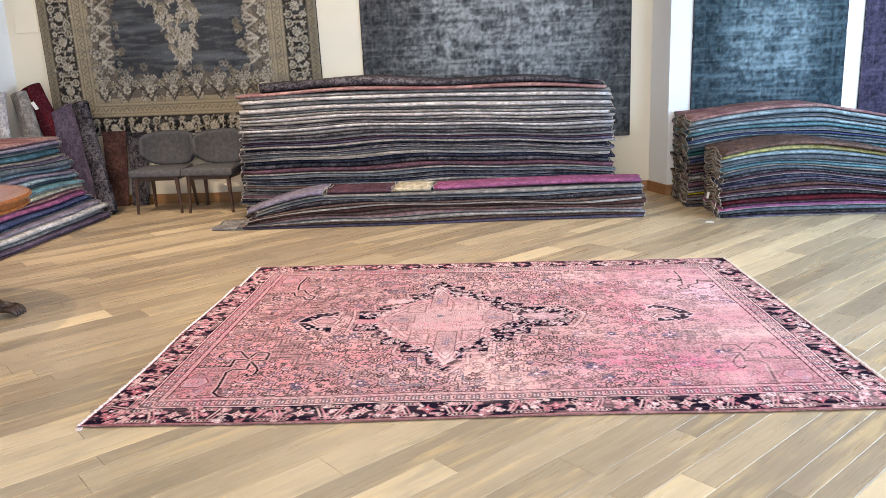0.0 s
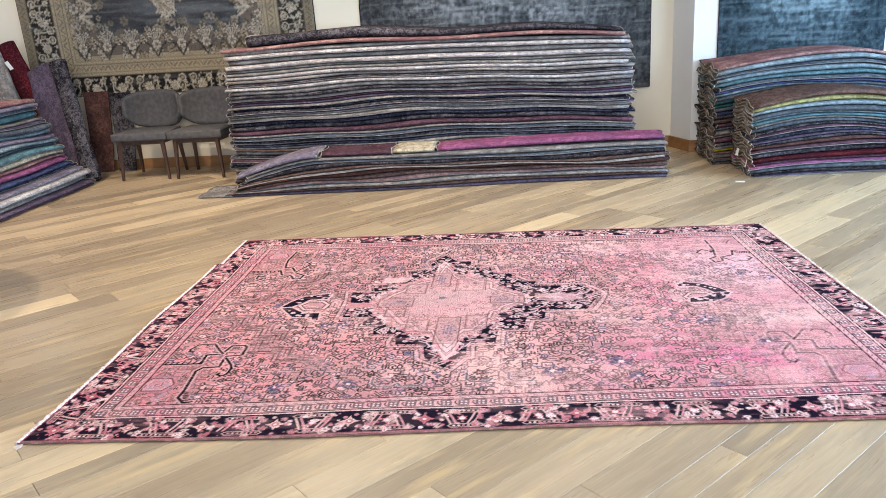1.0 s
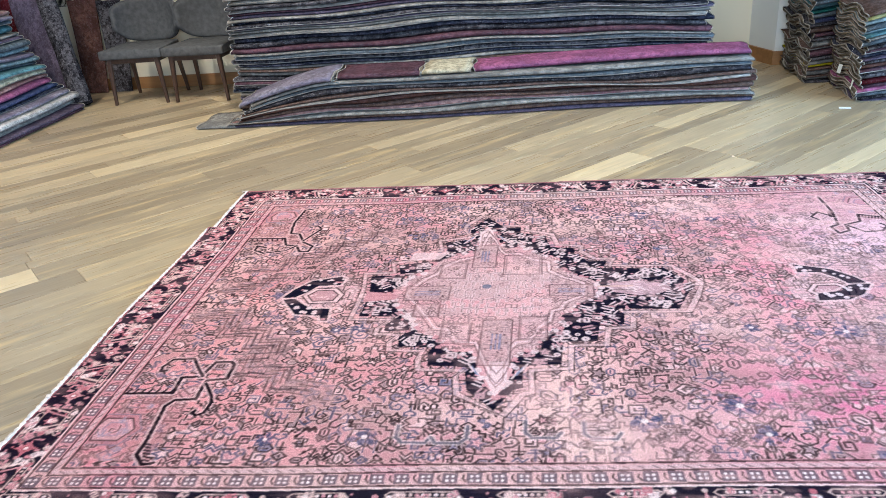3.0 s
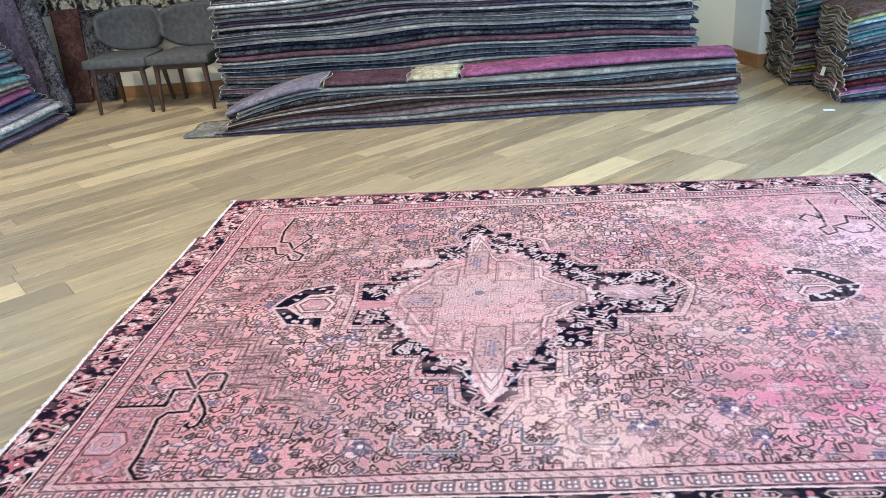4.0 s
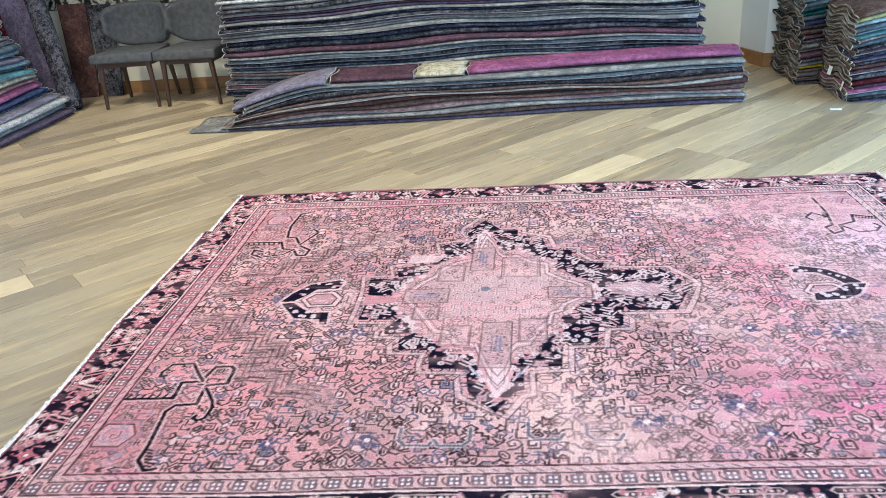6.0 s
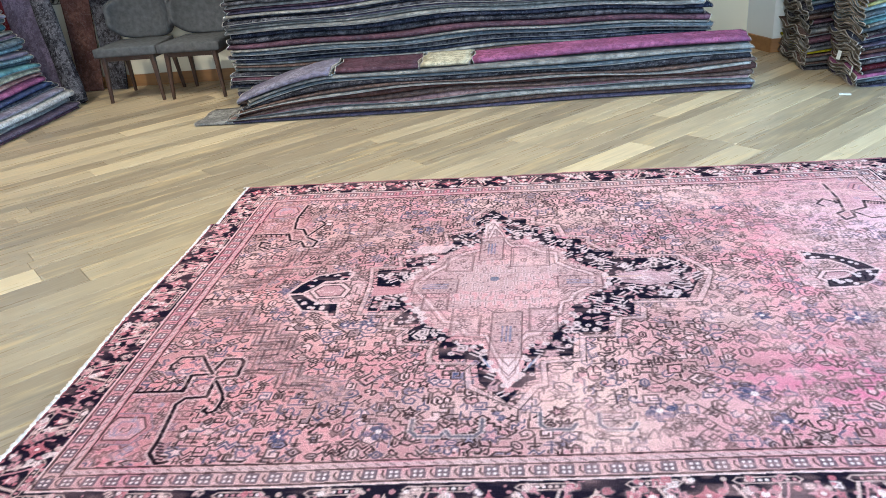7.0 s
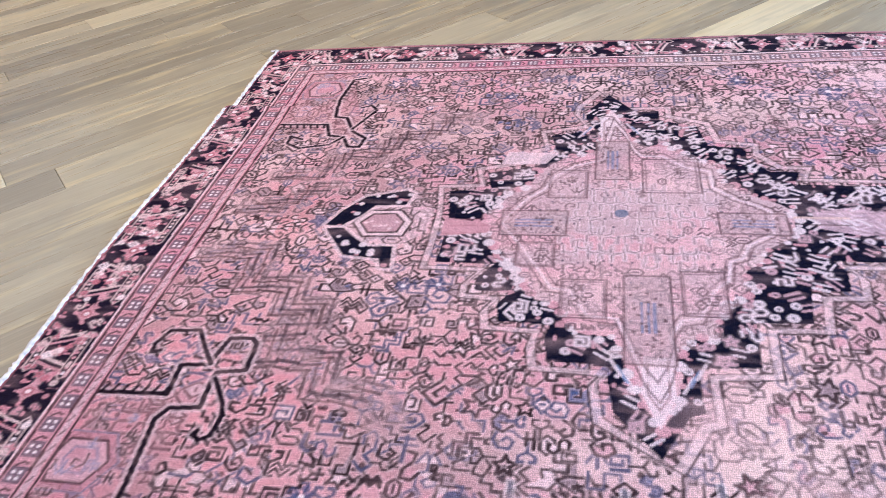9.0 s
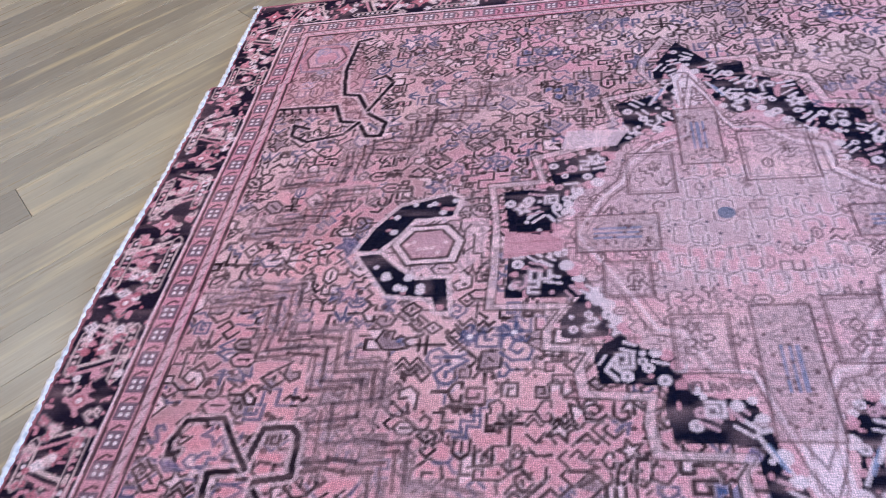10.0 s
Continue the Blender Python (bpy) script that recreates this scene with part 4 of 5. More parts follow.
def pink_rug():
    d, (FL, FR, NR, NL) = pink_rug_design()
    nx, ny = 1130, 850
    u, v = np.meshgrid(np.linspace(0, 1, nx), np.linspace(0, 1, ny))
    P = np.zeros((ny, nx, 3))
    for k in (0, 1):
        P[..., k] = (NL[k] * (1 - u) + NR[k] * u) * (1 - v) + (FL[k] * (1 - u) + FR[k] * u) * v
    colours = d.sample(P[..., 0], P[..., 1])
    # uneven sides: a tuck in one side and slow waves
    tuck = 1 / (1 + np.exp(-(P[..., 1] - 0.57) / 0.004))
    P[..., 0] += np.exp(-u / 0.05) * (0.034 * tuck - 0.016 + 0.008 * np.sin(P[..., 1] * 5.2))
    P[..., 1] += np.exp(-v / 0.04) * 0.007 * np.sin(P[..., 0] * 3.1 + 0.5) + np.exp(-(1 - v) / 0.04) * 0.006 * np.sin(P[..., 0] * 4.3)
    rng = np.random.default_rng(3)
    P[..., 2] = 0.0085 + 0.0022 * (d.cloud(0.22).mean() + np.sin(P[..., 0] * 7 + 2 * np.sin(P[..., 1] * 3)) * np.sin(P[..., 1] * 6)) + rng.normal(0, 0.0004, u.shape)
    P[..., 2] += 0.010 * np.exp(-((P[..., 1] - 0.57 + 0.03 * (P[..., 0] + 1.7)) / 0.010) ** 2) * np.exp(-(u / 0.08))
    pile = grid_mesh("wool_face", P, colours, design_material("pink_wool_pile", 55.0))
    rug = empty("pink_rug", pose(0, 0, 0), "worn pink patterned wool rug with navy medallion and border", "rug")
    pile.parent = rug
    ends = {"side_binding": (P[:, 0], P[:, -1]), "end_binding": (P[0], P[-1])}
    for name, lines in ends.items():
        for line in lines:
            side = name == "side_binding"
            pts, rad = [], []
            for k in range(0, len(line), 3 if side else 10):
                x, y, z = line[k]
                pts.append((x + rng.normal(0, 0.0012), y + rng.normal(0, 0.0008), 0.0065))
                rad.append((0.0082 if side else 0.004) * rng.uniform(0.7, 1.3))
            part(name, tube(pts, rad, 6), M_selvage if side else PALETTE["o"], rug, "whipped pale cotton edge" if side else "", smooth=True)
    # loose tufts at the corners
    for x, y, a in ((NL[0], NL[1], 225), (FL[0] - 0.003, FL[1], 135), (NR[0], NR[1], 315)):
        tb = bmesh.new()
        for k in range(14):
            ang = radians(a + rng.uniform(-50, 50))
            L = rng.uniform(0.012, 0.03)
            loft([[(x + o * math.sin(ang) + q * L * math.cos(ang), y - o * math.cos(ang) + q * L * math.sin(ang), 0.006 - 0.004 * q + z) for o, z in ((-0.0015, 0), (0.0015, 0), (0, 0.0025))] for q in (0, 0.5, 1)], bm=tb)
        part("corner_tuft", tb, M_selvage, rug)
    return rug


pink_rug()


# ---- piles of folded carpets ----
def fold_profile():
    """Cross-section of a carpet folded once, its fold at the front: (share of the depth, share of the thickness in depth, height)."""
    ys = [1.0, 0.9, 0.8, 0.7, 0.6, 0.5, 0.4, 0.3, 0.2, 0.1]
    arc = [(0.0, 0.95, 0.04), (0.0, 0.48, 0.09), (0.0, 0.14, 0.26), (0.0, 0.0, 0.5), (0.0, 0.14, 0.74), (0.0, 0.48, 0.91), (0.0, 0.95, 0.96)]
    low = [(y, 0.95, 0.0) for y in ys] + arc[:4]
    high = arc[4:] + [(y, 0.95, 1.0) for y in ys[::-1]]
    return low + high + [(y, 0.95, 0.56) for y in ys] + [(0.0, 0.8, 0.5)] + [(y, 0.95, 0.44) for y in ys[::-1]]


PROFILE = fold_profile()


def folded_rug(code, x0, x1, front, depth, base, thick, m, label, group, wave=0.0, steps=30):
    """One folded carpet of a pile. base: function of x for its underside. front: function of x for the fold's y."""
    rnd = random.Random(int(1000 * (x0 + base(x0) * 7 + depth)) + ord(code))
    ph = rnd.uniform(0, 6.28)
    rings = []
    for k in range(steps + 1):
        x = x0 + (x1 - x0) * k / steps
        t = thick(x)
        end = 1.0 if k in (0, steps) else 0.0
        ring = []
        for d, w, z in PROFILE:
            y = d * depth + w * t
            curl = math.exp(-(x - x0) / 0.22) * wave
            ring.append((x + end * 0.010 * math.sin(y * 23 + ph + 2 * z), front(x) + y + 0.004 * math.sin(7 * x + ph),
                         base(x) + z * t * 0.97 + curl * math.sin(y * 16 + 2 * x)))
        rings.append(ring)
    skin = loft(rings)
    skin.faces.ensure_lookup_table()
    for f in skin.faces[-2:]:
        f.material_index = 1
    ob = obj("folded_rug", skin, PALETTE[code], smooth=True)
    ob.data.materials.append(M_backing)
    ob.matrix_world = m
    tagged(ob, label, "rug", group)
    if rnd.random() < 0.3:
        part("long_edge", tube([(r[12][0], r[12][1] - 0.001, r[12][2]) for r in rings], 0.0034, 5), M_edge, ob)
    for ring in (rings[0], rings[-1]):
        part("selvage", tube(ring[1:26], 0.0034, 5), M_fold_edge, ob, "pale whipped edge")
    return ob


NAMES = {"k": "charcoal", "g": "grey", "w": "pale grey", "n": "navy", "x": "faded lilac", "q": "bright yellow", "d": "russet", "v": "violet", "p": "plum", "m": "magenta", "b": "brown", "r": "red", "o": "faded rose",
         "c": "cream", "t": "turquoise", "s": "steel blue", "l": "light blue", "e": "emerald", "y": "yellow", "u": "blue"}


def pile(codes, x0, x1, front, depth, height, m, where, group, seed, jitter=0.03, wave=0.0, start=None, lean=0.0, spread=0.0):
    """A pile built from the floor up; height(x) is its full height there. start(k): each carpet's own left end."""
    rnd = random.Random(seed)
    weights = [rnd.uniform(0.55, 1.5) for _ in codes]
    total = sum(weights)
    cum = [0.0]
    for wgt in weights:
        cum.append(cum[-1] + wgt / total)
    for k, code in enumerate(codes):
        a, ph1, ph2 = cum[k], rnd.uniform(0, 6.28), rnd.uniform(0, 6.28)

        def wob(x, f):
            # shared wrinkles, fading at the floor and the top
            return 0.016 * math.sin(2.1 * x + 5 * f) * math.sin(3.1416 * f) + 0.009 * math.sin(5.3 * x + 11 * f) * math.sin(3.1416 * f)
        dx0, dx1, dy = rnd.uniform(-jitter, jitter), rnd.uniform(-jitter, jitter), rnd.uniform(-jitter, jitter)
        xa = (start(k / len(codes)) if start else x0) + dx0
        folded_rug(code, xa, x1 + dx1, lambda x: front(x) + dy + lean * a - spread * (1 - a) ** 1.6 + 0.012 * math.sin(2.5 * x + ph1), depth,
                   lambda x: a * height(x) + wob(x, a) + 0.001, lambda x: (cum[k + 1] - a) * height(x) + wob(x, cum[k + 1]) - wob(x, a), m,
                   f"folded {NAMES[code]} carpet in {where}", group, wave)


ID = Matrix.Identity(4)
# tall pile against the wall: greys above, violets and browns below
pile("kbgvgnkpkgbgnksgpknggvkngvpgkgwkgwggwgwg", -2.40, 1.17, lambda x: 2.93 + 0.01 * x, 0.95, lambda x: 1.20 - 0.035 * ((x + 0.6) / 1.8) ** 2 - 0.012 * x, ID, "the tall pile by the wall", "rugs in the tall pile", 11, 0.032, lean=0.14)
folded_rug("o", -2.42, 1.12, lambda x: 3.04, 0.9, lambda x: 1.202 - 0.035 * ((x + 0.6) / 1.8) ** 2 - 0.012 * x + 0.012 * math.sin(3.5 * x), lambda x: 0.034, ID, "folded rose and cream carpet near the pile's top", "rugs in the tall pile")
folded_rug("k", -2.22, 1.10, lambda x: 3.12, 0.8, lambda x: 1.237 - 0.035 * ((x + 0.6) / 1.8) ** 2 - 0.012 * x + 0.012 * math.sin(3.5 * x), lambda x: 0.105 - 0.030 * (x + 2.2) / 1.5 + 0.008 * math.sin(4 * x), ID, "loosely folded charcoal carpet on top of the tall pile", "rugs in the tall pile")
# low pile in front of it
lowf = lambda x: 2.475 + 0.045 * (x + 2.4)
lowh = lambda x: 0.30 - 0.22 * max(0.0, min(1.0, (-1.55 - x) / 0.85)) ** 1.5
pile("vbgobdgbksg", -2.36, 1.41, lowf, 0.44, lowh, ID, "the low pile on the oak floor", "rugs in the low pile", 5, 0.02, start=lambda f: -2.38 + 0.25 * f)
folded_rug("g", -2.60, -2.30, lambda x: 2.49, 0.40, lambda x: 0.001, lambda x: 0.02 + 0.02 * max(0, x + 2.6), ID, "grey carpet corner that sticks out of the low pile", "rugs in the low pile", steps=6)
folded_rug("x", -2.24, -1.52, lambda x: 2.50, 0.42, lambda x: lowh(x) + 0.004, lambda x: 0.045, ID, "faded violet carpet that slopes off the low pile", "rugs in the low pile", steps=14)
folded_rug("p", -1.50, -0.89, lambda x: 2.56, 0.36, lambda x: lowh(x) + 0.004, lambda x: 0.036, ID, "dull red folded carpet on the low pile", "rugs in the low pile", steps=10)
folded_rug("c", -0.87, -0.52, lambda x: 2.58, 0.34, lambda x: lowh(x) + 0.004, lambda x: 0.040, ID, "short cream folded carpet on the low pile", "rugs in the low pile", steps=6)
folded_rug("m", -0.50, 1.40, lambda x: 2.62 + 0.05 * (x + 0.5), 0.22, lambda x: lowh(x) + 0.004 + 0.01 * math.sin(2 * x), lambda x: 0.055 - 0.008 * abs(x), ID, "bright magenta folded carpet on the low pile", "rugs in the low pile")
# two arched piles by the forward wall
arch1 = lambda x: 0.585 + 0.085 * math.sin(max(-0.6, min(1.2, (x - 2.0) / 0.85)) * 1.9) - 0.20 * max(0.0, x - 2.95) ** 1.3
pile("vksmprkpdkvnpksgtlslyb", 2.045, 4.35, lambda x: 2.49 + 0.02 * (x - 2.0), 0.52, arch1, ID, "the arched pile by the wall", "rugs in the arched pile", 21, 0.03, wave=0.020)
arch2 = lambda x: 0.85 + 0.09 * math.sin(max(-0.6, min(1.3, (x - 1.95) / 1.05)) * 1.75) - 0.20 * max(0.0, x - 3.1) ** 1.3
pile("kgbgbqgkpbgkpbkusetslustlslo", 1.90, 4.3, lambda x: 3.08, 0.62, arch2, ID, "the rear arched pile", "rugs in the rear arched pile", 22, 0.025, wave=0.022)
# slumped pile along the side wall, fold towards the room
pile("pvgwxnumoctslxlsvgtsxo", 1.02, 3.36, lambda y: 0.0, 0.78, lambda y: 0.86, Matrix(((0, -1, 0, -4.47), (1, 0, 0, 0), (0, 0, 1, 0), (0, 0, 0, 1))), "the slumped side pile", "rugs in the side pile", 31, 0.05, spread=0.46)


# ---- rolls and carpets that lean in the corner ----
def roll(code, foot, head, rx, ry, label, end="c", name="rolled_rug"):
    """A rolled carpet that leans; rx, ry: half its width and depth."""
    a, b = Vector(foot), Vector(head)
    d = (b - a).normalized()
    side_v = d.cross(Vector((0, 1, 0))).normalized()
    out = side_v.cross(d)
    top = empty(name, Matrix.Translation(a), label, "rug", "leaning rugs")
    rings = []
    for k in range(9):
        p = (b - a) * (k / 8)
        f = 1.0 + 0.05 * math.sin(k * 1.7)
        rings.append([p + side_v * rx * f * math.cos(6.28318 * q / 22) + out * ry * f * math.sin(6.28318 * q / 22) for q in range(22)])
    part("roll_body", loft(rings), PALETTE[code], top, smooth=True)
    # the outer flap and the coiled end
    flap = [[p + side_v * (rx + 0.006) * math.cos(w) + out * (ry + 0.006) * math.sin(w) for w in (3.6, 3.9, 4.2, 4.5)] + [p + side_v * (rx - 0.004) * math.cos(w) + out * (ry - 0.004) * math.sin(w) for w in (4.5, 4.2, 3.9, 3.6)] for p in ((b - a) * (k / 8) for k in range(9))]
    part("flap", loft(flap), PALETTE[code], top)
    coil = []
    for k in range(60):
        w, f = k * 0.42, 0.12 + 0.86 * k / 60
        coil.append((b - a) + d * 0.003 + side_v * rx * f * math.cos(w) + out * ry * f * math.sin(w))
    part("coil", tube(coil, 0.004, 4), PALETTE[end], top, "pale coiled end")
    return top


roll("k", (-4.08, 3.45, 0.02), (-4.46, 3.86, 1.17), 0.088, 0.07, "dark grey rolled carpet that leans in the corner")
roll("v", (-4.24, 3.54, 0.02), (-4.72, 3.90, 1.10), 0.185, 0.06, "wide violet rolled carpet that leans in the corner", "v")
roll("r", (-4.45, 3.80, 0.05), (-5.04, 3.92, 1.36), 0.12, 0.08, "dark red rolled carpet that leans in the corner", "r")
label_ob = obj("paper_label", box_bm(-0.02, -0.002, -0.045, 0.02, 0.002, 0.045), M_paper)
label_ob.matrix_world = pose(-4.93, 3.775, 1.17, 12, -24, 0)
tagged(label_ob, "small white paper label on the red roll", "label")
roll("g", (-4.78, 3.58, 0.05), (-5.13, 3.86, 1.30), 0.10, 0.08, "grey rolled carpet that leans in the corner", "w")
roll("w", (-5.10, 3.35, 0.05), (-5.20, 3.60, 1.32), 0.07, 0.06, "white rolled carpet beside the grey roll", "w")


def leaning_mat(code, x0, x1, top_z, foot_y, head_y, label):
    n = 10
    rings = []
    for k in range(n + 1):
        f = k / n
        y = foot_y + (head_y - foot_y) * f
        z = 0.004 + top_z * f
        bow = 0.012 * math.sin(3.14 * f)
        rings.append([(x0 - 0.01 * f, y + bow, z), (x1 - 0.04 * (1 - f), y + bow, z), (x1 - 0.04 * (1 - f), y + bow + 0.012, z), (x0 - 0.01 * f, y + bow + 0.012, z)])
    ob = obj("leaning_rug", loft(rings), PALETTE[code], smooth=False)
    return tagged(ob, label, "rug", "leaning rugs")


leaning_mat("d", -4.36, -4.09, 0.84, 3.97, 4.062, "small dull red rug that leans against the wall")
leaning_mat("k", -4.08, -3.85, 0.82, 3.98, 4.062, "small dark patterned rug that leans against the wall")


# ---- carpets hung on the wall ----
def hung(name, d, x0, x1, z0, z1, y, material, label, step, slant=0.0, waves=0.006):
    nx, nz = int((x1 - x0) / step), int((z1 - z0) / step)
    u, v = np.meshgrid(np.linspace(0, 1, nx), np.linspace(0, 1, nz))
    P = np.zeros((nz, nx, 3))
    P[..., 0] = (x0 + (x1 - x0) * u) + slant * (1 - v)
    P[..., 2] = z0 + (z1 - z0) * v
    colours = d.sample(x0 + (x1 - x0) * u, P[..., 2])
    P[..., 1] = y - 0.012 - waves * (0.6 + np.sin(P[..., 0] * 6.0) * 0.5 + 0.4 * np.sin(P[..., 0] * 13 + P[..., 2] * 2)) * (1.2 - v)
    top = empty(name, pose(0, 0, 0), label, "rug", "rugs hung on the wall")
    grid_mesh("wool_face", P, colours, material).parent = top
    for line in (P[:, 0], P[:, -1], P[0]):
        pts = [tuple(p) for p in line[::6]] + [tuple(line[-1])]
        part("binding", tube([(px, py + 0.006, pz) for px, py, pz in pts], 0.007, 6), PALETTE["k"], top, smooth=True)
    return top


TAN, STONE, SOOT, CLAY = (0.34, 0.285, 0.19), (0.50, 0.45, 0.36), (0.012, 0.011, 0.011), (0.14, 0.115, 0.09)


def flower(d, x, y, r, petals, colour, core, line=SOOT, strength=0.9, n=6):
    for k in range(n):
        a = k * 6.28318 / n + 0.3
        d.disc(x + 0.62 * r * math.cos(a), y + 0.62 * r * math.sin(a), 0.40 * r, line, strength)
        d.disc(x + 0.60 * r * math.cos(a), y + 0.60 * r * math.sin(a), 0.31 * r, colour, strength)
    d.disc(x, y, 0.34 * r, core, strength)


def black_floral_design():
    x0, x1, z0, z1 = -4.93, -1.83, 0.64, 3.3
    d = Draft(x0 - 0.05, z0 - 0.05, x1 + 0.05, z1 + 0.05, 0.007, 17)
    rng, X, Y = d.rng, d.X, d.Y

    def lay(a, colour):
        d.blend((slice(None), slice(None)), np.clip(a, 0, 1), colour)
    # field of worn slate blue with weft streaks
    d.col[:] = (0.044, 0.047, 0.051)
    lay(1.5 * (d.cloud(0.5, 0.05) - 0.45), (0.12, 0.13, 0.14))
    lay(1.3 * (d.cloud(0.12, 0.02) - 0.6), (0.17, 0.17, 0.165))
    dist = np.min([X - x0, x1 - X, Y - z0], 0)
    # scalloped frame of flowers inside the border
    cx = (x0 + x1) / 2
    edge = 0.72 + 0.10 * np.abs(np.sin((X + Y) * 8.5))
    corner = np.clip(1.15 - np.hypot((X - cx) / 1.02, (Y - 2.35) / 1.28), -1, 1)
    frame_mask = (dist < edge) | (corner < 0.1)
    lay(frame_mask * (dist < 1.2) * 0.85, CLAY)
    lay((dist < 0.56) * 0.9, TAN)
    for k in range(900):
        x, y = rng.uniform(x0 + 0.3, x1 - 0.3), rng.uniform(z0 + 0.3, z1)
        q = min(x - x0, x1 - x, y - z0)
        if 0.54 < q < 0.90:
            f = 1 - (q - 0.54) / 0.36
            flower(d, x, y, rng.uniform(0.03, 0.055), 5, STONE if rng.random() < 0.5 else TAN, (0.22, 0.17, 0.12), strength=0.35 + 0.5 * f)
            a = rng.uniform(0, 6.28)
            d.stroke([(x, y), (x + 0.06 * math.cos(a), y + 0.06 * math.sin(a)), (x + 0.08 * math.cos(a + 0.7), y + 0.08 * math.sin(a + 0.7))], 0.011, SOOT, 0.6)
    # palmettes along the scallop
    for k in range(8):
        x = x0 + 0.62 + k * 0.267
        for s in (-1.6, -0.8, 0, 0.8, 1.6):
            d.stroke([(x, 1.30), (x + 0.030 * s, 1.40 - 0.008 * s * s), (x + 0.055 * s, 1.46 - 0.022 * s * s)], 0.013, STONE, 0.6)
            flower(d, x + 0.075 * s, 1.42 - 0.03 * s * s + 0.02 * math.sin(9 * s), 0.032, 5, STONE, CLAY, n=5)
            d.stroke([(x + 0.015, 1.30), (x + 0.030 * s + 0.012, 1.40 - 0.008 * s * s), (x + 0.055 * s + 0.01, 1.48 - 0.022 * s * s)], 0.007, SOOT, 0.8)
        d.stroke([(x - 0.13, 1.33), (x - 0.06, 1.27), (x, 1.17), (x + 0.06, 1.27), (x + 0.13, 1.33)], 0.018, SOOT, 0.75)
        flower(d, x, 1.29, 0.055, 5, STONE, CLAY, n=7)
        flower(d, x + 0.133, 1.34, 0.045, 5, TAN, SOOT, n=6)
    for k in range(9):
        z = 1.6 + k * 0.19
        for sx, xe in ((1, x0 + 0.66), (-1, x1 - 0.66)):
            for s in (-1, 0, 1):
                d.stroke([(xe, z), (xe + sx * 0.07, z + 0.05 * s), (xe + sx * 0.12, z + 0.08 * s)], 0.024, STONE, 0.6)
            flower(d, xe - 0.06 * sx, z + 0.08, 0.06, 6, STONE, CLAY, strength=0.8)
    # hanging medallion of leaves
    for k in range(230):
        z = rng.uniform(1.55, 3.2)
        half = 0.04 + 0.34 * max(0.0, z - 1.55) ** 0.9 if z < 2.2 else 0.42
        x = cx + 0.02 + rng.uniform(-1, 1) * half
        flower(d, x, z, rng.uniform(0.03, 0.05), 5, STONE if rng.random() < 0.7 else TAN, CLAY, strength=0.75)
        d.stroke([(x, z), (x + rng.normal(0, 0.04), z - 0.06)], 0.014, STONE, 0.6)
    # borders from the outside in: tan guard, black main border, tan guards with a vine
    for lo, hi, c in ((0.0, 0.10, (0.22, 0.185, 0.125)), (0.10, 0.36, SOOT), (0.36, 0.52, TAN)):
        lay(((dist >= lo) & (dist < hi)) * 0.96, c)
    for lo, hi in ((0.094, 0.106), (0.354, 0.366), (0.395, 0.403), (0.475, 0.483), (0.512, 0.524)):
        lay(((dist >= lo) & (dist < hi)) * 0.7, (0.10, 0.08, 0.055))

    def vine(on, L):
        n = int(L / 0.26)
        for k in range(n):
            s = (k + 0.5) * L / n
            f = 1 if k % 2 else -1
            flower(d, *on(s, 0.23), 0.056, 6, STONE, TAN, n=9)
            for g in (-1, 1):
                path = [on(s + g * (0.055 + 0.05 * math.sin(q * 0.5)), 0.23 + f * g * (-0.10 + 0.033 * q)) for q in range(7)]
                d.stroke(path, 0.012, STONE, 0.85)
                x, y = on(s + g * 0.085, 0.23 - g * f * 0.075)
                d.disc(x, y, 0.040, STONE, 0.9)
                d.disc(x, y, 0.029, SOOT, 0.95)
                d.disc(x, y, 0.016, TAN, 0.9)
                flower(d, *on(s + g * 0.085, 0.23 + g * f * 0.075), 0.036, 5, STONE, CLAY, n=5)
            for q in range(16):
                qx, qy, qa = s + rng.uniform(-0.13, 0.13), 0.23 + rng.uniform(-0.115, 0.115), rng.uniform(0, 6.28)
                d.stroke([on(qx, qy), on(qx + 0.022 * math.cos(qa), qy + 0.022 * math.sin(qa)), on(qx + 0.034 * math.cos(qa + 0.7), qy + 0.034 * math.sin(qa + 0.7))], 0.011, STONE if q % 2 else TAN, 0.85)
            for q in range(34):
                d.disc(*on(s + rng.uniform(-0.13, 0.13), 0.23 + rng.uniform(-0.115, 0.115)), rng.uniform(0.006, 0.013), STONE if q % 3 else TAN, 0.8)
        for k in range(int(L / 0.08)):
            s = (k + 0.5) * 0.08
            f = 1 if k % 2 else -1
            for mid in (0.44, 0.05):
                d.stroke([on(s - 0.035, mid - 0.018 * f), on(s, mid + 0.02 * f), on(s + 0.035, mid - 0.018 * f)], 0.012, (0.12, 0.09, 0.055), 0.75)
    vine(lambda s, q: (x0 + q, z0 + s), z1 - z0)
    vine(lambda s, q: (x1 - q, z0 + s), z1 - z0)
    lay(((dist >= 0.10) & (dist < 0.36) & (Y < z0 + 0.36)) * (Y - z0 < np.minimum(X - x0, x1 - X)) * 0.96, SOOT)
    vine(lambda s, q: (x0 + 0.25 + s, z0 + q), x1 - x0 - 0.5)
    lay(np.clip(1.2 * (d.cloud(0.3, 0.03) - 0.6), 0, 0.4), (0.13, 0.125, 0.115))
    return d, (x0, x1, z0, z1)


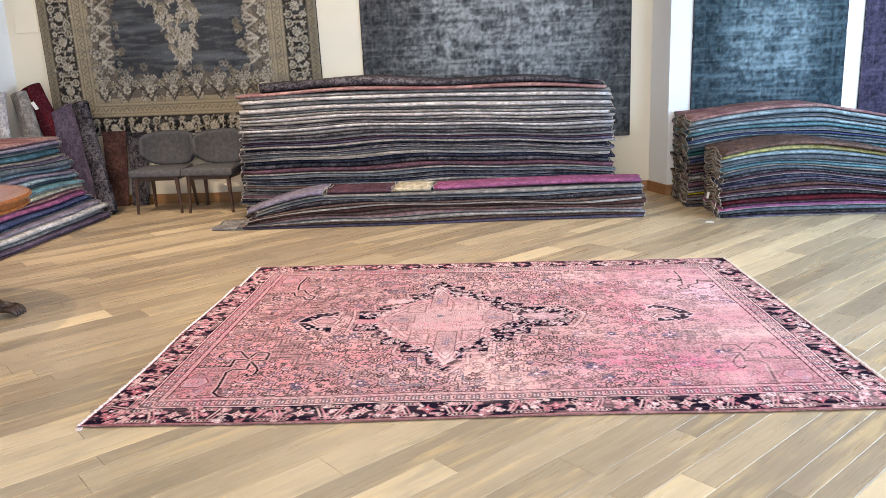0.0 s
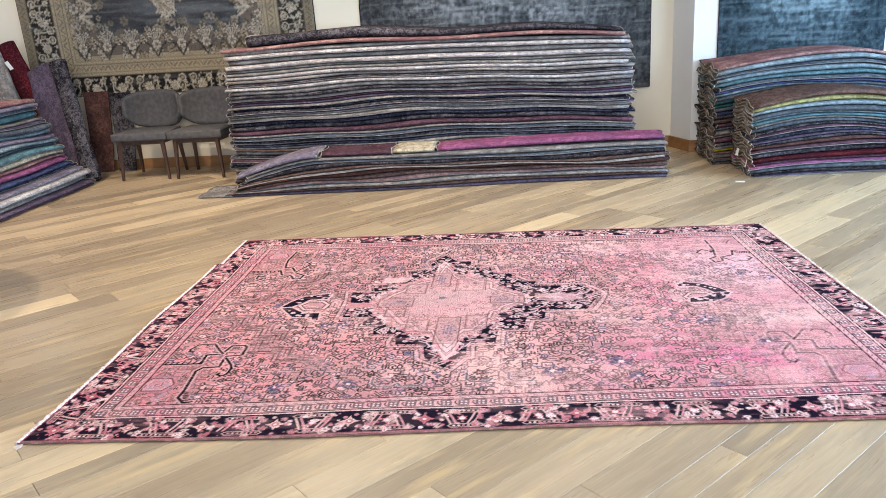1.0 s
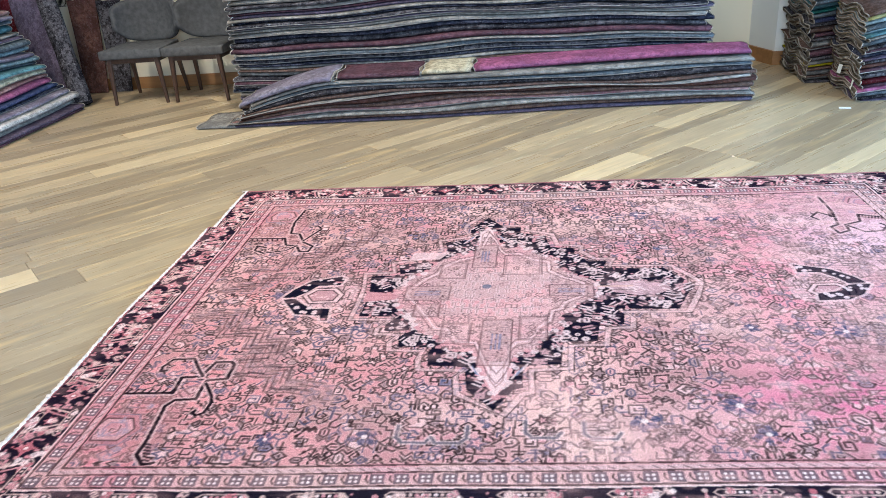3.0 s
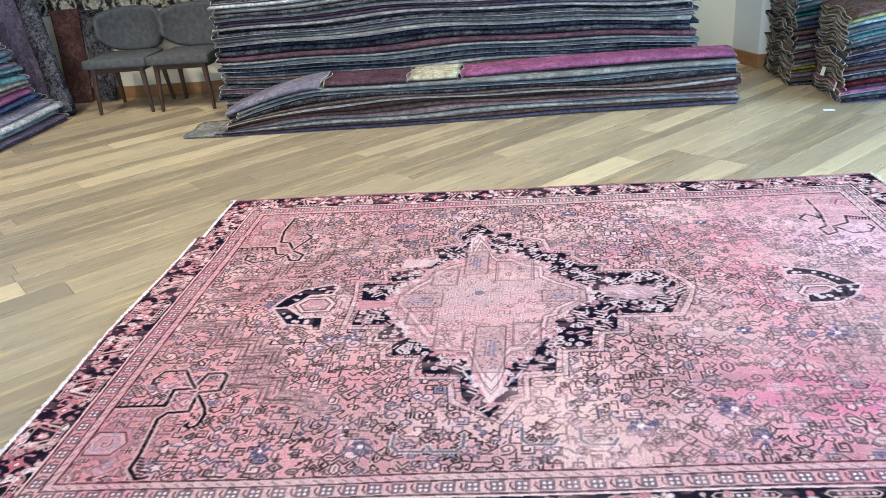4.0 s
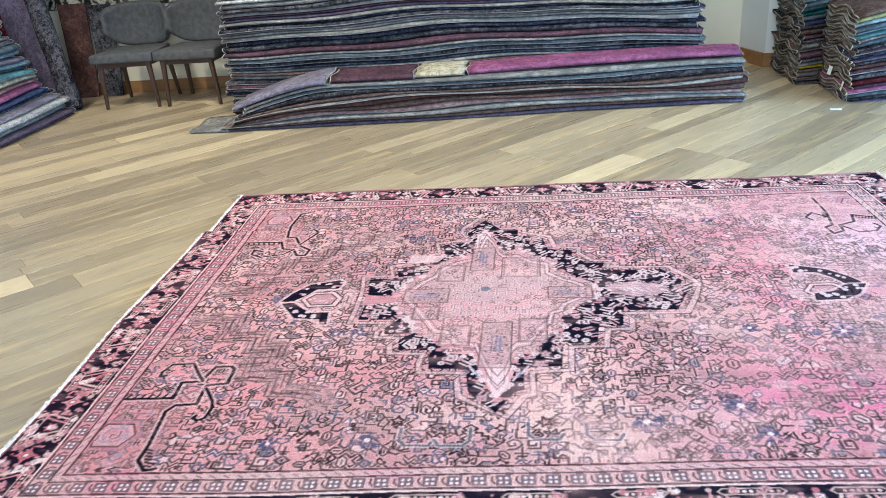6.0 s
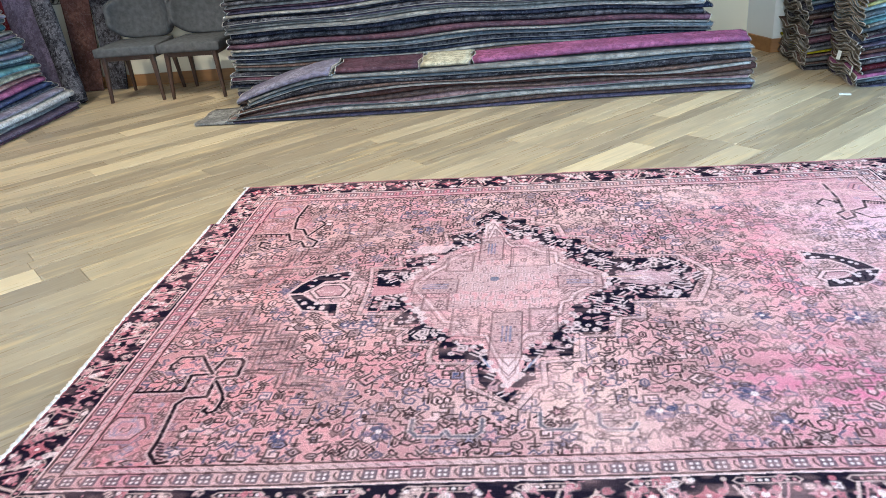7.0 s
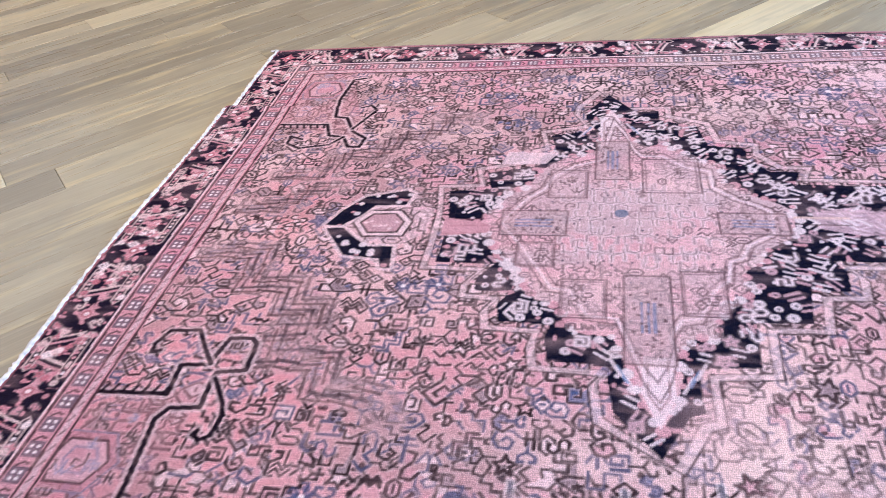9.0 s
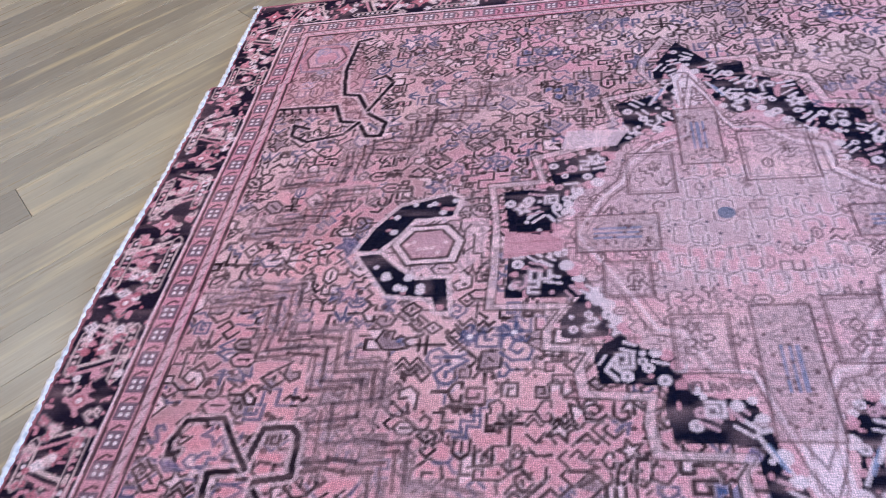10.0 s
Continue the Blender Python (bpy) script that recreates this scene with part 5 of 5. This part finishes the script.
def faded_design(x0, x1, z0, z1, dark, mid, light, glow_x, glow_z, seed):
    """An overdyed carpet: floral ghosts, worn pale in the middle, weft and warp streaks."""
    d = Draft(x0 - 0.05, z0 - 0.05, x1 + 0.05, z1 + 0.05, 0.009, seed)
    rng, X, Y = d.rng, d.X, d.Y

    def lay(a, colour):
        d.blend((slice(None), slice(None)), np.clip(a, 0, 1), colour)
    d.col[:] = dark
    lay(0.5 + 0.5 * (d.cloud(0.3, 0.08) - 0.5), tuple(0.5 * (a + b) for a, b in zip(dark, mid)))
    glow = np.exp(-np.abs((X - glow_x[0]) / glow_x[1]) ** 5 - np.abs((Y - glow_z[0]) / glow_z[1]) ** 5)
    lay(0.95 * glow * (0.55 + 0.9 * d.cloud(0.18)), mid)
    lay(1.2 * glow * np.clip(2.6 * (0.6 * d.cloud(0.20, 0.025) + 0.4 * d.cloud(0.025, 0.2) - 0.36), 0, 1), light)
    lay(np.clip(3.0 * (d.cloud(0.014, 0.06) - 0.5), 0, 0.55) * (0.2 + 0.6 * glow), light)
    lay(np.clip(3.0 * (d.cloud(0.08, 0.014) - 0.5), 0, 0.6) * (0.15 + 0.6 * glow), light)
    lay(np.clip(3.2 * (d.cloud(0.03) - 0.5), 0, 0.8) * (0.9 - 0.4 * glow), tuple(0.4 * v for v in dark))
    for k in range(int(140 * (x1 - x0))):
        x, y = rng.uniform(x0, x1), rng.uniform(z0, z1)
        c = dark if rng.random() < 0.6 else mid
        flower(d, x, y, rng.uniform(0.03, 0.07), 5, c, dark, line=tuple(0.6 * v for v in dark), strength=rng.uniform(0.15, 0.45))
    dist = np.min([X - x0, x1 - X, Y - z0], 0)
    for lo, hi in ((0.02, 0.035), (0.10, 0.115), (0.30, 0.32), (0.36, 0.37)):
        lay(((dist > lo) & (dist < hi)) * 0.35, mid)
    lay(np.clip(1.6 * (d.cloud(0.02, 0.35) - 0.60), 0, 0.5), mid)
    lay(np.clip(1.6 * (d.cloud(0.35, 0.02) - 0.60), 0, 0.5) * (0.4 + glow), light)
    lay(np.clip(2.0 * (d.cloud(0.02) - 0.58), 0, 0.55), tuple(0.35 * v for v in dark))
    return d


def wall_pile_material(name):
    m, t, b = shader(name, 0.95)
    at = node(t, "ShaderNodeAttribute", attribute_name="design")
    v = coords(t)
    col = mix(t, ramp(t, noise_tex(t, v, 90.0, 4, 0.85), (0.34, grey(0.6)), (0.54, grey(0.0))), at.outputs["Color"], (0.02, 0.02, 0.025, 1))
    col = mix(t, ramp(t, noise_tex(t, v, 60.0, 4, 0.85), (0.54, grey(0.0)), (0.72, grey(0.22))), col, (0.32, 0.32, 0.31, 1))
    t.links.new(col, b.inputs["Base Color"])
    bump(t, b, noise_tex(t, v, 220.0, 2), 0.4, 0.003)
    return m


M_hung = wall_pile_material("hung_wool_pile")
d1, (hx0, hx1, hz0, hz1) = black_floral_design()
hung("hanging_rug", d1, hx0, hx1, 0.80, hz1, 4.1, M_hung, "antique tan and black floral carpet hung on the wall", 0.009, slant=0.03)
d2 = faded_design(-1.34, 1.50, 0.61, 3.3, (0.030, 0.033, 0.037), (0.125, 0.13, 0.13), (0.40, 0.40, 0.385), (0.15, 0.95), (2.0, 0.75), 41)
hung("hanging_rug", d2, -1.34, 1.50, 0.61, 3.3, 4.1, M_hung, "overdyed slate grey carpet hung on the wall", 0.012)
d3 = faded_design(2.06, 3.53, 0.55, 3.3, (0.018, 0.034, 0.044), (0.065, 0.105, 0.125), (0.24, 0.32, 0.35), (2.82, 0.42), (1.75, 0.7), 42)
hung("hanging_rug", d3, 2.06, 3.53, 0.55, 3.3, 3.76, M_hung, "overdyed teal blue carpet hung on the wall", 0.012)
d4 = faded_design(3.70, 5.4, 0.55, 3.3, (0.026, 0.022, 0.042), (0.08, 0.065, 0.11), (0.20, 0.17, 0.24), (4.6, 0.5), (1.6, 0.6), 43)
hung("hanging_rug", d4, 3.70, 5.4, 0.55, 3.3, 3.76, M_hung, "overdyed dark violet carpet hung on the wall", 0.015)


# ---- two upholstered chairs ----
def shell_point(a, h, off):
    """A point of the wrapped backrest: a is the angle from the middle, h from lower to upper edge, off outward."""
    r = 0.295 + off
    top = 0.835 - 0.055 * abs(a / 1.25) ** 2.4 - 0.05 * max(0, abs(a) - 1.0)
    low = 0.455 + 0.15 * abs(a / 1.25) ** 3
    z = low + (top - low) * h
    lean = 0.10 * (z - 0.45)
    return (r * 1.06 * math.sin(a), 0.20 + r * 0.92 * (math.cos(a)) - 0.17 + lean + 0.02 * math.sin(3.14 * h), z)


def chair(m, label):
    top = empty("chair", m, label, "chair", "chairs by the wall")
    seat = box_bm(-0.28, -0.265, 0.395, 0.28, 0.24, 0.472, 0.014)
    for v in seat.verts:
        if v.co.z > 0.45:
            v.co.z += 0.018 * (1 - (v.co.x / 0.26) ** 2) * (1 - (v.co.y / 0.27) ** 2)
        if v.co.y > 0.05:
            v.co.x *= 1 - 0.12 * (v.co.y - 0.05) / 0.17
    part("seat", seat, M_fabric, top, smooth=True)
    part("seat_frame", box_bm(-0.225, -0.225, 0.355, 0.225, 0.19, 0.397, 0.006), M_dark_wood, top)
    n, hN = 22, 7
    rings = []
    for i in range(n + 1):
        a = -1.25 + 2.5 * i / n
        outer = [shell_point(a, k / hN, 0.028) for k in range(hN + 1)]
        inner = [shell_point(a, k / hN, -0.026) for k in range(hN, -1, -1)]
        rings.append(outer + inner)
    back = loft(rings)
    ob = part("backrest", back, M_fabric, top, smooth=True)
    sub = ob.modifiers.new("round", "SUBSURF")
    sub.levels = sub.render_levels = 1
    part("piping", tube([shell_point(-1.25 + 2.5 * i / 40, 1.0, 0.0) for i in range(41)], 0.006, 5), M_fabric, top)
    for sx, sy, dy in ((-1, -0.215, -0.012), (1, -0.215, -0.012), (-1, 0.185, 0.055), (1, 0.185, 0.055)):
        rings = []
        for z, r, k in ((0.0, 0.0125, 1.0), (0.2, 0.016, 0.5), (0.40, 0.021, 0.0)):
            cxl, cyl = sx * (0.215 + 0.022 * k), sy + dy * k
            rings.append([(cxl + r * x, cyl + r * y, z) for x, y in ((-1, -0.7), (-0.7, -1), (0.7, -1), (1, -0.7), (1, 0.7), (0.7, 1), (-0.7, 1), (-1, 0.7))])
        part("leg", loft(rings), M_dark_wood, top)
    return top


chair(pose(-3.525, 3.67, 0, 0, 0, 2), "grey upholstered chair with curved back and dark legs")
chair(pose(-2.94, 3.66, 0, 0, 0, -2), "grey upholstered chair with curved back beside its twin")


# ---- round pedestal table at the edge of the room ----
def table(m):
    top = empty("round_table", m, "round varnished mahogany pedestal table with claw feet", "table")
    part("tabletop", lathe([(0.0, 0.74), (0.67, 0.74), (0.705, 0.735), (0.72, 0.722), (0.712, 0.708), (0.69, 0.70), (0.685, 0.652), (0.67, 0.645), (0.0, 0.645)], 64), M_table, top, smooth=False)
    part("rim", lathe([(0.684, 0.66), (0.70, 0.663), (0.70, 0.672), (0.684, 0.675)], 64), M_table, top)
    part("pedestal", lathe([(0.0, 0.18), (0.10, 0.18), (0.13, 0.22), (0.12, 0.27), (0.07, 0.31), (0.06, 0.36), (0.10, 0.44), (0.11, 0.50), (0.07, 0.56), (0.09, 0.62), (0.16, 0.646), (0.0, 0.646)], 28), M_table, top, smooth=True)
    for k in range(3):
        a = radians(-4 + 120 * k)
        c, s = math.cos(a), math.sin(a)
        arch = [(0.08, 0.25), (0.20, 0.27), (0.33, 0.22), (0.45, 0.12), (0.55, 0.06), (0.62, 0.045)]
        leg = part("leg", tube([(r * c, r * s, z) for r, z in arch], [0.055, 0.055, 0.048, 0.040, 0.034, 0.036], 10), M_bronze, top, smooth=True)
        paw = bmesh.new()
        for q in range(4):
            o = (q - 1.5) * 0.026
            toe = [(0.58 + r, z) for r, z in ((0.0, 0.045), (0.04, 0.052), (0.075, 0.042), (0.10, 0.022), (0.105, 0.008))]
            rings = []
            for (r, z), rad in zip(toe, (0.020, 0.022, 0.020, 0.015, 0.006)):
                rings.append([((r) * c - (o + rad * math.cos(w)) * s, r * s + (o + rad * math.cos(w)) * c, max(0.001, z + rad * math.sin(w))) for w in (0, 0.785, 1.57, 2.356, 3.14, 3.93, 4.71, 5.5)])
            loft(rings, bm=paw)
        part("claw_foot", paw, M_bronze, leg, "dark carved claw foot", smooth=True)
    return top


table(pose(-3.60, 0.12, 0))

# ---- small things ----
for x, y, a in ((-4.12, 3.38, 20), (1.93, 2.36, -15)):
    tag = obj("paper_tag", box_bm(-0.035, -0.018, 0.0, 0.035, 0.018, 0.0015), M_paper)
    tag.matrix_world = pose(x, y, 0.001, 0, 0, a)
    tagged(tag, "small white paper tag on the oak floor", "tag", "paper tags")
for x, y, z, a in ((2.03, 2.58, 0.10, 80), (2.035, 2.66, 0.30, 65), (2.02, 2.80, 0.16, 100)):
    tag = obj("paper_tag", box_bm(-0.022, -0.0008, -0.03, 0.022, 0.0008, 0.03), M_paper)
    tag.matrix_world = pose(x, y, z, 12, 0, a)
    tagged(tag, "small white price tag on a folded carpet's end", "tag", "price tags")
plate = empty("wall_plate", pose(-5.07, 4.1, 2.06), "flush cream wall panel with a thin frame", "panel")
part("cover", box_bm(-0.13, -0.012, -0.11, 0.13, 0.0, 0.11, 0.004), M_wall, plate)
tube_ob = empty("cardboard_tube", pose(-2.28, 3.35, 1.285, 0, 0, 0), "short cream cardboard tube on the pile's end", "tube")
part("tube_wall", loft([[(r * math.cos(6.28318 * k / 20) * 1.0, y, r * math.sin(6.28318 * k / 20)) for k in range(20)] for r, y in ((0.042, 0.0), (0.042, 0.3), (0.036, 0.3), (0.036, 0.0))], caps=False), PALETTE["c"], tube_ob)


# ---- oak planks on the diagonal ----
def planks():
    rnd = random.Random(4)
    floor = bpy.data.objects["floor"]
    ang = radians(45)
    ca, sa = math.cos(ang), math.sin(ang)
    far = bmesh.new()
    near = []
    meshes = {}
    v = -9.9
    while v < 8.0:
        wdt = rnd.choice((0.10, 0.14, 0.18))
        u = -9.0 + rnd.uniform(0, 1.2)
        while u < 9.5:
            L = rnd.choice((0.8, 1.1, 1.5, 1.9, 2.3))
            cxp, cyp = (u + L / 2) * ca - (v + wdt / 2) * sa, (u + L / 2) * sa + (v + wdt / 2) * ca
            if -6.4 < cxp < 7.2 and -8.2 < cyp < 5.2:
                near.append((max(abs(cxp + 0.9), abs(cyp + 0.3) * 1.05), cxp, cyp, L, wdt, u, v))
            u += L
        v += wdt
    near.sort()
    for k, (_, cxp, cyp, L, wdt, u, v) in enumerate(near):
        key = (L, wdt)
        if k < 300:
            if key not in meshes:
                pb = box_bm(-L / 2 + 0.0006, -wdt / 2 + 0.0006, -0.012, L / 2 - 0.0006, wdt / 2 - 0.0006, 0.0)
                bmesh.ops.bevel(pb, geom=[e for e in pb.edges if all(q.co.z > -0.001 for q in e.verts)], offset=0.0012, segments=1, affect="EDGES")
                me = bpy.data.meshes.new("plank")
                pb.to_mesh(me), pb.free()
                me.materials.append(M_plank)
                meshes[key] = me
            ob = new("plank", meshes[key])
            ob.parent = floor
            ob.matrix_basis = pose(cxp, cyp, 0, 0, 0, 45)
        else:
            c = [(u + 0.0006, v + 0.0006), (u + L - 0.0006, v + 0.0006), (u + L - 0.0006, v + wdt - 0.0006), (u + 0.0006, v + wdt - 0.0006)]
            c = [(p * ca - q * sa, p * sa + q * ca) for p, q in c]
            lo = [far.verts.new((q[0], q[1], -0.012)) for q in c]
            hi = [far.verts.new((q[0], q[1], 0.0)) for q in c]
            far.faces.new(hi)
            for a in range(4):
                far.faces.new((lo[a], lo[(a + 1) % 4], hi[(a + 1) % 4], hi[a]))
    for co, no in (((-5.4, 0, 0), (-1, 0, 0)), ((6.25, 0, 0), (1, 0, 0)), ((0, -7.15, 0), (0, -1, 0)), ((0, 4.25, 0), (0, 1, 0))):
        bmesh.ops.bisect_plane(far, geom=far.verts[:] + far.edges[:] + far.faces[:], plane_co=co, plane_no=no, clear_outer=True)
    ob = part("planks", far, M_plank_far, floor)
    tagged(ob, kind="stuff")


planks()
